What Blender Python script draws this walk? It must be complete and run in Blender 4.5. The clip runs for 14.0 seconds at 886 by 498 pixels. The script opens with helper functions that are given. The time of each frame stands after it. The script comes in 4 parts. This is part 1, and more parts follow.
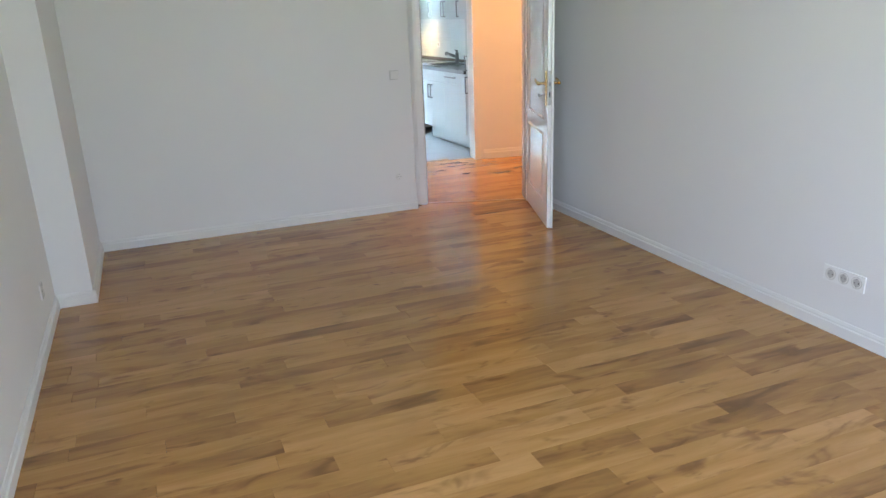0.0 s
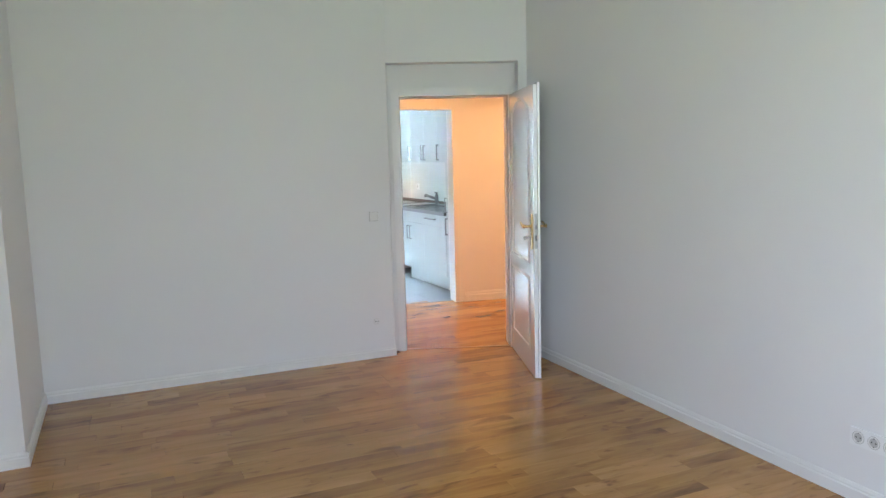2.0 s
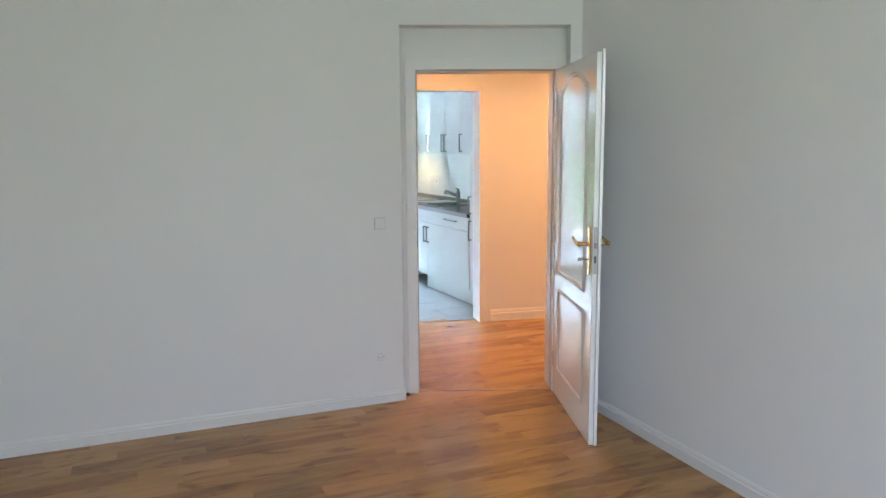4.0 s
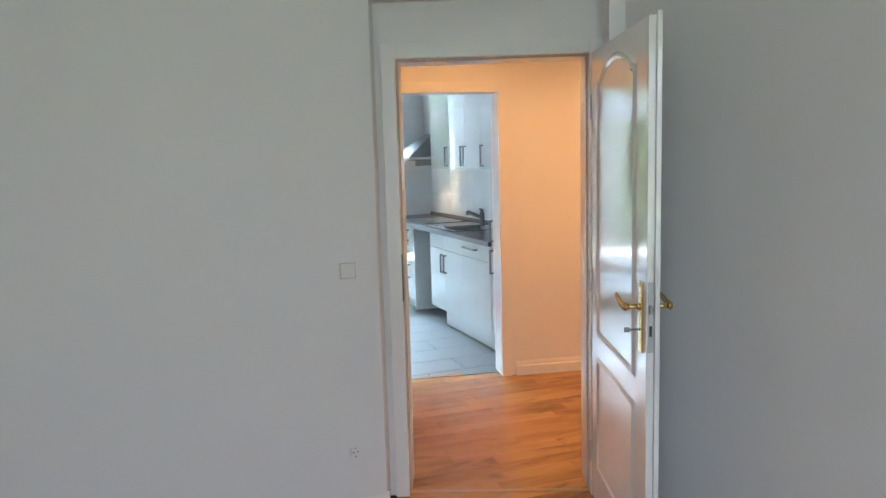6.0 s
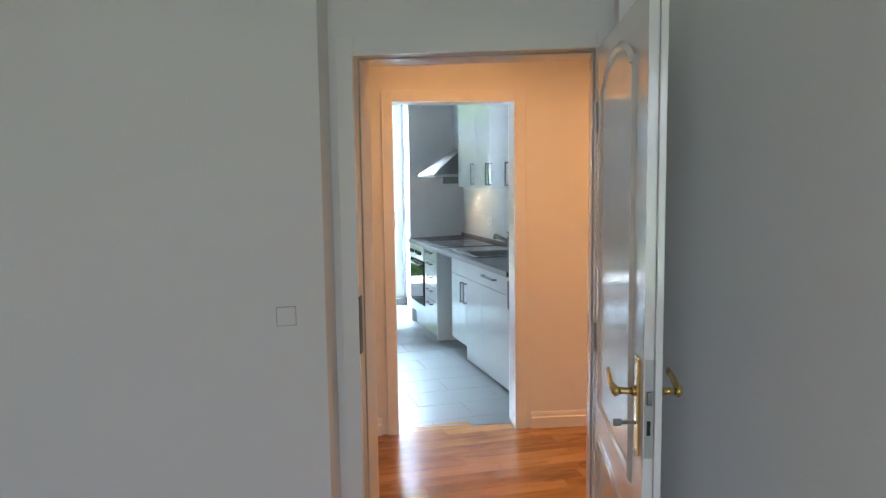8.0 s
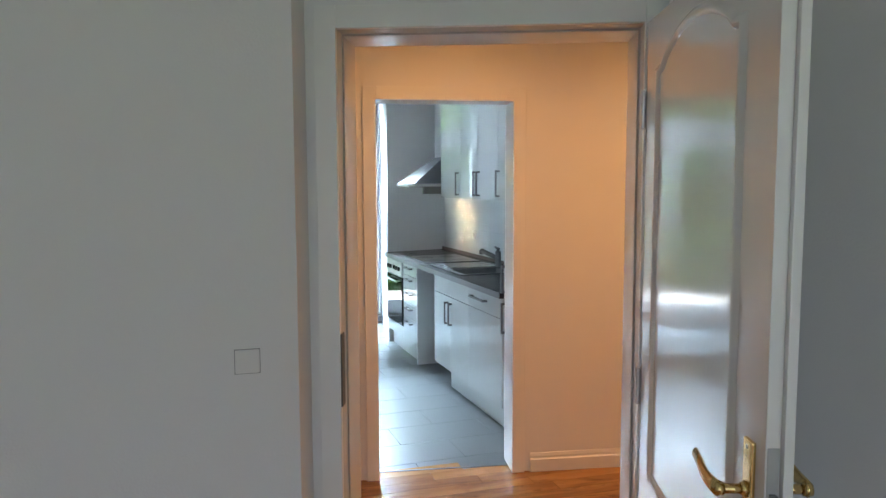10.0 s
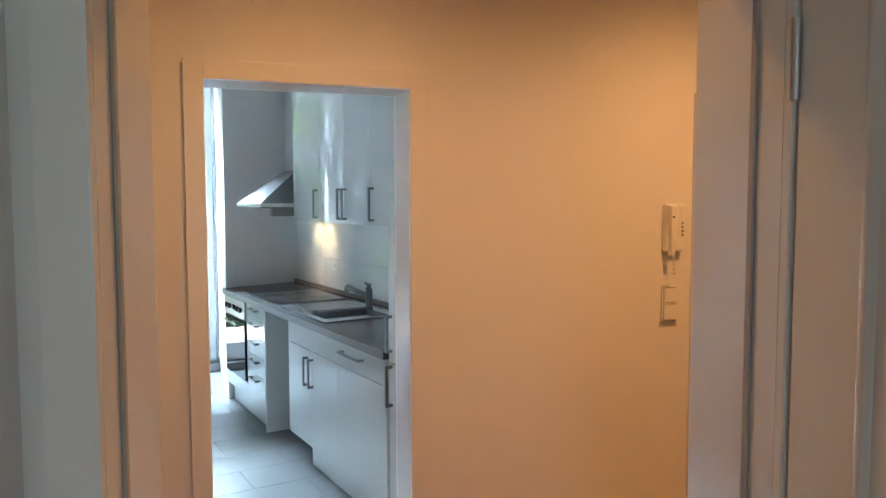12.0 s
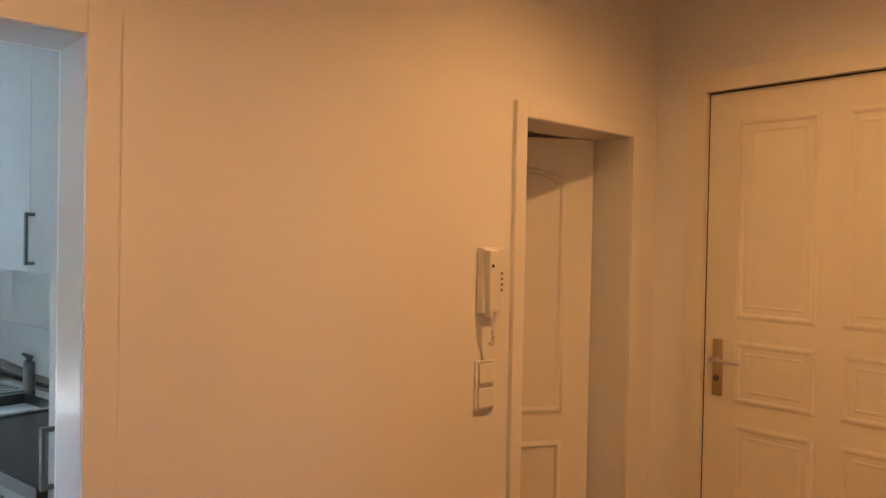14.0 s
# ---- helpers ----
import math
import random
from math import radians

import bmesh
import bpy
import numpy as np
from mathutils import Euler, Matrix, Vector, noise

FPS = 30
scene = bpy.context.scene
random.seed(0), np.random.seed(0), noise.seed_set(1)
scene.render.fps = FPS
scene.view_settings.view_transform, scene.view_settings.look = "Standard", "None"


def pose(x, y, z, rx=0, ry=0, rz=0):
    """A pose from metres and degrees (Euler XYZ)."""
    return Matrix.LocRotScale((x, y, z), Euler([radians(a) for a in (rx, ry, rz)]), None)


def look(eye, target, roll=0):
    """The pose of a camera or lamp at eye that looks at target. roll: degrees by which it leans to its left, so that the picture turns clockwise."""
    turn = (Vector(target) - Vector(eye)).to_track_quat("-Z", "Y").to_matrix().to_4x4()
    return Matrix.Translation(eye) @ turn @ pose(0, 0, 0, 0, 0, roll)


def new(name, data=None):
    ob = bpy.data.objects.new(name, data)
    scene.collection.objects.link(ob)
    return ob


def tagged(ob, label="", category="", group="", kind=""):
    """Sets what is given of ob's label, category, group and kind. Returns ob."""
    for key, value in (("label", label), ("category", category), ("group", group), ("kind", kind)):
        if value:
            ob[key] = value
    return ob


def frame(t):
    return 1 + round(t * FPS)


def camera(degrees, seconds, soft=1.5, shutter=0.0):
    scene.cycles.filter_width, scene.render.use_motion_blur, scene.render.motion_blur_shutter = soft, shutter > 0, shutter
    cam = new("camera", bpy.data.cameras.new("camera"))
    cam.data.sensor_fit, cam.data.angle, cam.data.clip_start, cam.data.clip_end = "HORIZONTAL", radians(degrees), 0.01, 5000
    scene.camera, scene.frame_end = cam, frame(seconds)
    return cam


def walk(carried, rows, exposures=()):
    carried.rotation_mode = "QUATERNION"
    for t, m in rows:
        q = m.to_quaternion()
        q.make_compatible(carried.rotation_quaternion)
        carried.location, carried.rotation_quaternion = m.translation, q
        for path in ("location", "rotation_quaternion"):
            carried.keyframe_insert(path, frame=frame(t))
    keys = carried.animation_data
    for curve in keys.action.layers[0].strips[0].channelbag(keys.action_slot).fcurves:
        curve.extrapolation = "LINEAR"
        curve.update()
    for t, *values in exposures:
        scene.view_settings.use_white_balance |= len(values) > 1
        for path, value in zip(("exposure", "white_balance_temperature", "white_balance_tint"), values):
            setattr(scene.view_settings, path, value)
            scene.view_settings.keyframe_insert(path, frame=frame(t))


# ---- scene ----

# ---------------------------------------------------------------- camera
cam = camera(62.5, 14.0, soft=1.45)
PATH = [
    (0, (0.033, 0.175, 1.568), (0.728, 1.943, 0.942), -2.2),
    (0.5, (0.038, 0.182, 1.577), (0.785, 1.979, 1.115), -1.9),
    (1, (0.043, 0.237, 1.586), (0.822, 2.056, 1.294), -1.8),
    (1.5, (0.017, 0.274, 1.555), (0.817, 2.093, 1.331), -2.0),
    (2, (0.126, 0.498, 1.549), (0.924, 2.313, 1.288), -1.4),
    (2.5, (0.245, 0.748, 1.568), (1.015, 2.576, 1.31), -1.8),
    (3, (0.346, 1.042, 1.55), (1.107, 2.872, 1.28), -0.5),
    (5.5, (1.06, 2.462, 1.544), (1.788, 4.301, 1.251), -0.9),
    (6, (1.251, 2.678, 1.559), (1.891, 4.556, 1.307), -1.6),
    (6.5, (1.427, 2.866, 1.544), (2.008, 4.767, 1.326), -0.6),
    (7, (1.616, 3.032, 1.559), (2.114, 4.956, 1.332), -1.3),
    (9.5, (1.829, 3.481, 1.572), (2.314, 5.413, 1.397), -0.4),
    (10, (1.816, 3.734, 1.556), (2.377, 5.645, 1.378), -0.2),
    (10.5, (1.876, 4.016, 1.579), (2.465, 5.925, 1.477), -0.4),
    (11, (1.904, 4.314, 1.564), (2.583, 6.192, 1.466), 0.5),
    (11.5, (1.957, 4.594, 1.584), (2.808, 6.402, 1.501), 0.5),
    (12, (2.063, 4.876, 1.577), (3.019, 6.627, 1.444), -0.1),
    (12.5, (2.202, 5.118, 1.594), (3.248, 6.821, 1.521), -0.1),
    (13, (2.313, 5.374, 1.583), (3.607, 6.898, 1.551), 0.9),
    (13.5, (2.436, 5.597, 1.587), (3.877, 6.982, 1.525), 1.5),
    (14, (2.572, 5.808, 1.584), (4.116, 7.078, 1.556), 1.1),
]
EXPOSURES = [(0.0, 3.2), (3.0, 3.2), (5.5, 2.95), (6.5, 2.82), (7.0, 2.72), (9.5, 2.38), (12.5, 2.2), (13.0, 2.12), (13.5, 1.95), (14.0, 2.15)]
walk(cam, [(t, look(eye, target, roll)) for t, eye, target, roll in PATH], EXPOSURES)

# ---------------------------------------------------------------- plan: one frame for each part of the flat
def plan(x, y, deg):
    return Matrix.Translation((x, y, 0)) @ Matrix.Rotation(radians(deg), 4, "Z")


M0 = Matrix.Identity(4)
MD = plan(2.112, 5.78, -21.0)      # living room door: u along the wall, v into the hall
MH = plan(3.247, 7.295, -8.5)      # hall: u along the far wall, v towards the kitchen
MK = plan(4.06, 8.0, 2.5)          # kitchen: x across, y along the cabinet run
MF = MK @ plan(-0.434, 3.80, 6.0)   # balcony door at the far end of the kitchen
H_LIV, H_HALL, H_KIT = 3.7, 2.72, 3.0
DT = 0.248     # thickness of the wall between living room and hall


def at(m, u, v):
    p = m @ Vector((u, v, 0))
    return p.x, p.y


# ---------------------------------------------------------------- light
world = bpy.data.worlds.new("world")
scene.world = world
world.use_nodes = True
wn = world.node_tree.nodes
sky = wn.new("ShaderNodeTexSky")
sky.sky_type, sky.sun_disc = "NISHITA", False
sky.sun_elevation, sky.sun_rotation = radians(53), radians(95)
sky.air_density, sky.dust_density = 1.0, 4.0
wn["Background"].inputs["Strength"].default_value = 0.15
world.node_tree.links.new(sky.outputs[0], wn["Background"].inputs[0])

sun = new("sun", bpy.data.lights.new("sun", "SUN"))
sun.data.energy, sun.data.angle, sun.data.color = 5.0, radians(4), (1, 0.96, 0.9)
sun.matrix_world = look((6.0, -0.5, 18), (0.0, 0.0, 10))


def area_lamp(name, eye, target, sx, sy, watts, colour):
    ob = new(name, bpy.data.lights.new(name, "AREA"))
    ob.data.shape, ob.data.size, ob.data.size_y = "RECTANGLE", sx, sy
    ob.data.energy, ob.data.color = watts, colour
    ob.matrix_world = look(eye, target)
    return ob


# sky light in the two unseen windows, behind and to the left of the walker
area_lamp("window_light", (1.75, -1.33, 1.4), (1.6, 5, -0.6), 1.7, 2.3, 4.4, (0.65, 0.756, 1.0))
area_lamp("window_light", (-0.66, 0.1, 1.5), (3.0, 1.0, -1.3), 1.6, 1.3, 6.8, (0.65, 0.756, 1.0))
# added unseen lamp outside, above the balcony door's head, brightens the kitchen for the sky
kx3, ky3 = at(MF, -0.50, 0.80)
kx4, ky4 = at(MF, -0.44, -1.2)
area_lamp("kitchen_fill_light", (kx3, ky3, 3.18), (kx4, ky4, 0.3), 1.3, 0.6, 930, (0.59, 0.80, 1.0))


def spot_lamp(u, v, watts):
    ob = new("hall_spot_light", bpy.data.lights.new("hall_spot_light", "SPOT"))
    ob.data.energy, ob.data.color = watts, (1.0, 0.485, 0.172)
    ob.data.spot_size, ob.data.spot_blend, ob.data.shadow_soft_size = radians(152), 0.9, 0.035
    x, y = at(MH, u, v)
    ob.matrix_world = look((x, y, H_HALL - 0.03), (x + 0.001, y, 0))
    return ob


SPOTS = [(-0.38, -0.84), (1.20, -0.86)]
for (su, sv), watts in zip(SPOTS, (9.2, 14.6)):
    spot_lamp(su, sv, watts)
for hy in (2.16, 2.42):
    ob = new("hood_spot_light", bpy.data.lights.new("hood_spot_light", "SPOT"))
    ob.data.energy, ob.data.color, ob.data.spot_size, ob.data.spot_blend = 4.0, (1.0, 0.66, 0.34), radians(64), 0.5
    ob.data.shadow_soft_size = 0.02
    x, y = at(MK, -0.075, hy)
    x2, y2 = at(MK, -0.01, hy)
    ob.matrix_world = look((x, y, 1.505), (x2, y2, 0.9))


# ---------------------------------------------------------------- materials
def mat(name, colour, rough=0.5, metal=0.0, spec=0.5, coat=0.0, bump=0.0, bump_scale=60.0, vary=0.0, vary_scale=3.0, rough_vary=0.0):
    """A surface with two scales of variation: broad tone and fine relief."""
    m = bpy.data.materials.new(name)
    m.use_nodes = True
    nt = m.node_tree
    b = nt.nodes["Principled BSDF"]
    b.inputs["Base Color"].default_value = (*colour, 1)
    b.inputs["Roughness"].default_value, b.inputs["Metallic"].default_value = rough, metal
    b.inputs["Specular IOR Level"].default_value, b.inputs["Coat Weight"].default_value = spec, coat
    b.inputs["Coat Roughness"].default_value = min(0.10, rough * 0.5)
    tc = nt.nodes.new("ShaderNodeTexCoord")
    if vary or rough_vary:
        n = nt.nodes.new("ShaderNodeTexNoise")
        n.inputs["Scale"].default_value, n.inputs["Detail"].default_value = vary_scale, 4
        nt.links.new(tc.outputs["Object"], n.inputs["Vector"])
        if vary:
            mix = nt.nodes.new("ShaderNodeMix")
            mix.data_type = "RGBA"
            mix.inputs[6].default_value = (*[c * (1 - vary) for c in colour], 1)
            mix.inputs[7].default_value = (*[min(1, c * (1 + vary)) for c in colour], 1)
            nt.links.new(n.outputs["Fac"], mix.inputs[0])
            nt.links.new(mix.outputs[2], b.inputs["Base Color"])
        if rough_vary:
            r = nt.nodes.new("ShaderNodeMapRange")
            r.inputs[3].default_value, r.inputs[4].default_value = max(0.02, rough - rough_vary), rough + rough_vary
            nt.links.new(n.outputs["Fac"], r.inputs[0])
            nt.links.new(r.outputs[0], b.inputs["Roughness"])
    if bump:
        n2 = nt.nodes.new("ShaderNodeTexNoise")
        n2.inputs["Scale"].default_value, n2.inputs["Detail"].default_value = bump_scale, 5
        bp = nt.nodes.new("ShaderNodeBump")
        bp.inputs["Strength"].default_value, bp.inputs["Distance"].default_value = bump, 0.003
        nt.links.new(tc.outputs["Object"], n2.inputs["Vector"])
        nt.links.new(n2.outputs["Fac"], bp.inputs["Height"])
        nt.links.new(bp.outputs[0], b.inputs["Normal"])
    return m


WALL = mat("wall_paint", (0.80, 0.79, 0.78), 0.75, spec=0.25, bump=0.25, bump_scale=140, vary=0.02, vary_scale=1.2)
CEIL = mat("ceiling_paint", (0.82, 0.81, 0.80), 0.9, spec=0.2, bump=0.15, bump_scale=120, vary=0.015)
LACQ = mat("white_lacquer", (0.85, 0.845, 0.83), 0.24, spec=0.45, coat=0.55, bump=0.04, bump_scale=35, vary=0.015, rough_vary=0.04)
LEAFPAINT = mat("gloss_door_lacquer", (0.84, 0.83, 0.81), 0.15, spec=0.5, coat=0.5, bump=0.02, bump_scale=22, vary=0.012, rough_vary=0.03)
SATIN = mat("satin_lacquer", (0.78, 0.78, 0.77), 0.26, spec=0.45, bump=0.05, bump_scale=40, vary=0.02)
TRIM = mat("trim_paint", (0.80, 0.79, 0.77), 0.32, bump=0.06, bump_scale=60, vary=0.02)
CREAM = mat("cream_paint", (0.78, 0.74, 0.64), 0.3, bump=0.12, bump_scale=40, vary=0.03, vary_scale=4)
GLOSS = mat("gloss_front", (0.66, 0.69, 0.67), 0.03, spec=0.6, coat=0.6, vary=0.01)
CARC = mat("carcass_board", (0.62, 0.64, 0.63), 0.45, vary=0.03)
WTOP = mat("dark_worktop", (0.045, 0.043, 0.044), 0.27, spec=0.5, bump=0.04, bump_scale=220, vary=0.25, vary_scale=40)
STEEL = mat("brushed_steel", (0.58, 0.58, 0.58), 0.36, 1.0, vary=0.06, vary_scale=20, bump=0.05, bump_scale=90, rough_vary=0.06)
SINK = mat("sink_steel", (0.62, 0.62, 0.62), 0.2, 1.0, vary=0.06, vary_scale=20, bump=0.03, bump_scale=90, rough_vary=0.04)
DARKM = mat("dark_nickel", (0.20, 0.195, 0.19), 0.33, 0.9, vary=0.1, vary_scale=30)
BRASS = mat("polished_brass", (0.72, 0.52, 0.22), 0.2, 1.0, vary=0.08, vary_scale=30, rough_vary=0.05)
BLACK = mat("black_glass", (0.012, 0.012, 0.013), 0.06, spec=0.6, coat=0.4)
DARK = mat("dark_plastic", (0.03, 0.03, 0.03), 0.45, vary=0.1)
PLAST = mat("white_plastic", (0.78, 0.77, 0.74), 0.3, vary=0.015)
PVC = mat("window_pvc", (0.82, 0.83, 0.83), 0.25, vary=0.015)
SEAL = mat("grey_seal", (0.46, 0.44, 0.42), 0.6, vary=0.1)
RING = mat("socket_ring", (0.50, 0.49, 0.47), 0.5, vary=0.05)
# near-black for solid pieces that paint in the shade of holes and gaps
HOLE_SHADE = mat("hole_shade", (0.02, 0.018, 0.016), 0.8, vary=0.1)
GROUT = mat("grout", (0.115, 0.125, 0.13), 0.9, bump=0.3, bump_scale=200, vary=0.1)
WGROUT = mat("white_grout", (0.62, 0.62, 0.60), 0.85, vary=0.05)
WTILE = mat("white_tile", (0.78, 0.79, 0.77), 0.10, spec=0.55, coat=0.3, vary=0.015, bump=0.02, bump_scale=6)
UNDER = mat("subfloor", (0.09, 0.055, 0.03), 0.8, vary=0.2)
GLASS = bpy.data.materials.new("pane_glass")
GLASS.use_nodes = True
gb = GLASS.node_tree.nodes["Principled BSDF"]
gb.inputs["Transmission Weight"].default_value, gb.inputs["Roughness"].default_value, gb.inputs["IOR"].default_value = 1.0, 0.0, 1.45


def wood():
    """Oak boards: grain along x, a tone of its own for each board, dark knots and streaks."""
    m = bpy.data.materials.new("oak_parquet")
    m.use_nodes = True
    nt = m.node_tree
    b = nt.nodes["Principled BSDF"]
    L = nt.links.new
    geo = nt.nodes.new("ShaderNodeNewGeometry")
    info = nt.nodes.new("ShaderNodeObjectInfo")
    isl = geo.outputs["Random Per Island"]
    add = nt.nodes.new("ShaderNodeMath")
    add.operation = "ADD"
    L(info.outputs["Random"], add.inputs[0])
    L(isl, add.inputs[1])
    fr = nt.nodes.new("ShaderNodeMath")
    fr.operation = "FRACT"
    L(add.outputs[0], fr.inputs[0])
    off = nt.nodes.new("ShaderNodeVectorMath")
    off.operation = "SCALE"
    off.inputs[0].default_value = (37.0, 11.0, 23.0)
    L(fr.outputs[0], off.inputs["Scale"])
    pos = nt.nodes.new("ShaderNodeVectorMath")
    pos.operation = "ADD"
    L(geo.outputs["Position"], pos.inputs[0])
    L(off.outputs[0], pos.inputs[1])

    def stretched(sx, sy, scale, detail, rough=0.55, distort=0.0):
        mp = nt.nodes.new("ShaderNodeMapping")
        mp.inputs["Scale"].default_value = (sx, sy, 1)
        L(pos.outputs[0], mp.inputs["Vector"])
        n = nt.nodes.new("ShaderNodeTexNoise")
        n.inputs["Scale"].default_value, n.inputs["Detail"].default_value = scale, detail
        n.inputs["Roughness"].default_value, n.inputs["Distortion"].default_value = rough, distort
        L(mp.outputs[0], n.inputs["Vector"])
        return n.outputs["Fac"]

    tone = nt.nodes.new("ShaderNodeValToRGB")
    tone.color_ramp.elements[0].color, tone.color_ramp.elements[0].position = (0.18, 0.080, 0.023, 1), 0.20
    tone.color_ramp.elements[1].color, tone.color_ramp.elements[1].position = (0.57, 0.300, 0.108, 1), 0.80
    e = tone.color_ramp.elements.new(0.5)
    e.color = (0.42, 0.207, 0.059, 1)
    mixf = nt.nodes.new("ShaderNodeMix")
    mixf.data_type = "FLOAT"
    mixf.inputs[0].default_value = 0.72
    L(fr.outputs[0], mixf.inputs[2])
    L(stretched(0.8, 5.0, 2.1, 4, 0.55, 0.8), mixf.inputs[3])
    L(mixf.outputs[0], tone.inputs[0])
    # fine grain
    g = nt.nodes.new("ShaderNodeMapRange")
    g.inputs[1].default_value, g.inputs[2].default_value = 0.3, 0.7
    g.inputs[3].default_value, g.inputs[4].default_value = 0.96, 1.03
    grain = stretched(1.5, 26.0, 3.0, 4)
    L(grain, g.inputs[0])
    # knots: short soft brown smudges, and finer darker hearts within them
    def marks(lo, hi, depth, fac):
        k = nt.nodes.new("ShaderNodeMapRange")
        k.interpolation_type = "SMOOTHSTEP"
        k.inputs[1].default_value, k.inputs[2].default_value = lo, hi
        k.inputs[3].default_value, k.inputs[4].default_value = 0.0, depth
        L(fac, k.inputs[0])
        return k.outputs[0]

    def darken(colour, fac, shade):
        mx = nt.nodes.new("ShaderNodeMix")
        mx.data_type = "RGBA"
        L(fac, mx.inputs[0])
        L(colour, mx.inputs[6])
        mx.inputs[7].default_value = (*shade, 1)
        return mx.outputs[2]

    fin = nt.nodes.new("ShaderNodeVectorMath")
    fin.operation = "SCALE"
    L(tone.outputs[0], fin.inputs[0])
    L(g.outputs[0], fin.inputs["Scale"])
    c1 = darken(fin.outputs[0], marks(0.53, 0.75, 0.75, stretched(1.3, 4.0, 2.3, 3, 0.55, 0.9)), (0.150, 0.062, 0.019))
    c2 = darken(c1, marks(0.67, 0.84, 0.7, stretched(2.2, 5.5, 4.6, 2, 0.5, 0.4)), (0.060, 0.024, 0.009))
    L(c2, b.inputs["Base Color"])
    r = nt.nodes.new("ShaderNodeMapRange")
    r.inputs[3].default_value, r.inputs[4].default_value = 0.16, 0.23
    L(grain, r.inputs[0])
    L(r.outputs[0], b.inputs["Roughness"])
    b.inputs["Specular IOR Level"].default_value = 0.5
    bp = nt.nodes.new("ShaderNodeBump")
    bp.inputs["Strength"].default_value, bp.inputs["Distance"].default_value = 0.03, 0.001
    L(grain, bp.inputs["Height"])
    L(bp.outputs[0], b.inputs["Normal"])
    return m


def slate():
    """Blue-grey stoneware with cloudy patches; each tile a little different."""
    m = mat("slate_tile", (0.135, 0.147, 0.153), 0.33, bump=0.03, bump_scale=90, vary=0.05, vary_scale=2)
    return m


def leafy(name, dark, light):
    m = bpy.data.materials.new(name)
    m.use_nodes = True
    nt = m.node_tree
    b = nt.nodes["Principled BSDF"]
    geo = nt.nodes.new("ShaderNodeNewGeometry")
    ramp = nt.nodes.new("ShaderNodeValToRGB")
    ramp.color_ramp.elements[0].color, ramp.color_ramp.elements[1].color = (*dark, 1), (*light, 1)
    nt.links.new(geo.outputs["Random Per Island"], ramp.inputs[0])
    nt.links.new(ramp.outputs[0], b.inputs["Base Color"])
    b.inputs["Roughness"].default_value = 0.45
    b.inputs["Transmission Weight"].default_value = 0.0
    return m


OAK, SLATE = wood(), slate()
LEAF = leafy("tree_leaf", (0.05, 0.12, 0.02), (0.26, 0.42, 0.08))
HEDGE = leafy("hedge_leaf", (0.02, 0.06, 0.012), (0.08, 0.17, 0.03))
BARK = mat("bark", (0.09, 0.07, 0.05), 0.9, bump=0.8, bump_scale=30, vary=0.3, vary_scale=12)
LAWN = mat("lawn", (0.07, 0.13, 0.03), 0.9, bump=0.6, bump_scale=60, vary=0.35, vary_scale=8)
PAVE = mat("terrace_stone", (0.42, 0.40, 0.37), 0.8, bump=0.3, bump_scale=50, vary=0.15, vary_scale=6)


# ---------------------------------------------------------------- mesh helpers
def box(bm, x0, x1, y0, y1, z0, z1, bevel=0.0, m=None):
    vs = bmesh.ops.create_cube(bm, size=1.0)["verts"]
    t = Matrix.Translation(((x0 + x1) / 2, (y0 + y1) / 2, (z0 + z1) / 2)) @ Matrix.Diagonal((abs(x1 - x0), abs(y1 - y0), abs(z1 - z0), 1))
    bmesh.ops.transform(bm, matrix=(m @ t) if m else t, verts=vs)
    if bevel:
        es = list({e for v in vs for e in v.link_edges})
        bmesh.ops.bevel(bm, geom=es, offset=bevel, segments=2, affect="EDGES", profile=0.7)
    return bm


def boxes(*rows, bevel=0.0):
    bm = bmesh.new()
    for r in rows:
        box(bm, *r, bevel=bevel)
    return bm


def prism(bm, pts, z0, z1):
    lo = [bm.verts.new((x, y, z0)) for x, y in pts]
    hi = [bm.verts.new((x, y, z1)) for x, y in pts]
    n = len(pts)
    bm.faces.new(lo[::-1]), bm.faces.new(hi)
    for i in range(n):
        bm.faces.new((lo[i], lo[(i + 1) % n], hi[(i + 1) % n], hi[i]))
    bmesh.ops.recalc_face_normals(bm, faces=bm.faces)
    return bm


def tube(bm, pts, r, n=10, r2=None, flat=1.0):
    """A round bar along points, with closed ends; r2: radius at the end."""
    pts = [Vector(p) for p in pts]
    rings = []
    for i, p in enumerate(pts):
        d = (pts[min(i + 1, len(pts) - 1)] - pts[max(i - 1, 0)]).normalized()
        a = d.cross(Vector((0, 0, 1)))
        a = a.normalized() if a.length > 1e-3 else Vector((1, 0, 0))
        c = d.cross(a)
        rr = r + ((r2 if r2 is not None else r) - r) * i / (len(pts) - 1)
        rings.append([bm.verts.new(p + (a * math.cos(k * 2 * math.pi / n) + c * math.sin(k * 2 * math.pi / n) * flat) * rr) for k in range(n)])
    for q, s in zip(rings, rings[1:]):
        for k in range(n):
            bm.faces.new((q[k], q[(k + 1) % n], s[(k + 1) % n], s[k]))
    bm.faces.new(rings[0][::-1]), bm.faces.new(rings[-1])
    bmesh.ops.recalc_face_normals(bm, faces=bm.faces)
    return bm


def disc(bm, p, axis, r, h, n=20):
    p, a = Vector(p), Vector(axis).normalized()
    return tube(bm, [p, p + a * h], r, n)


def mesh(name, bm, material, smooth=False):
    me = bpy.data.meshes.new(name)
    bm.to_mesh(me)
    bm.free()
    me.materials.append(material)
    if smooth:
        for p in me.polygons:
            p.use_smooth = True
    return me


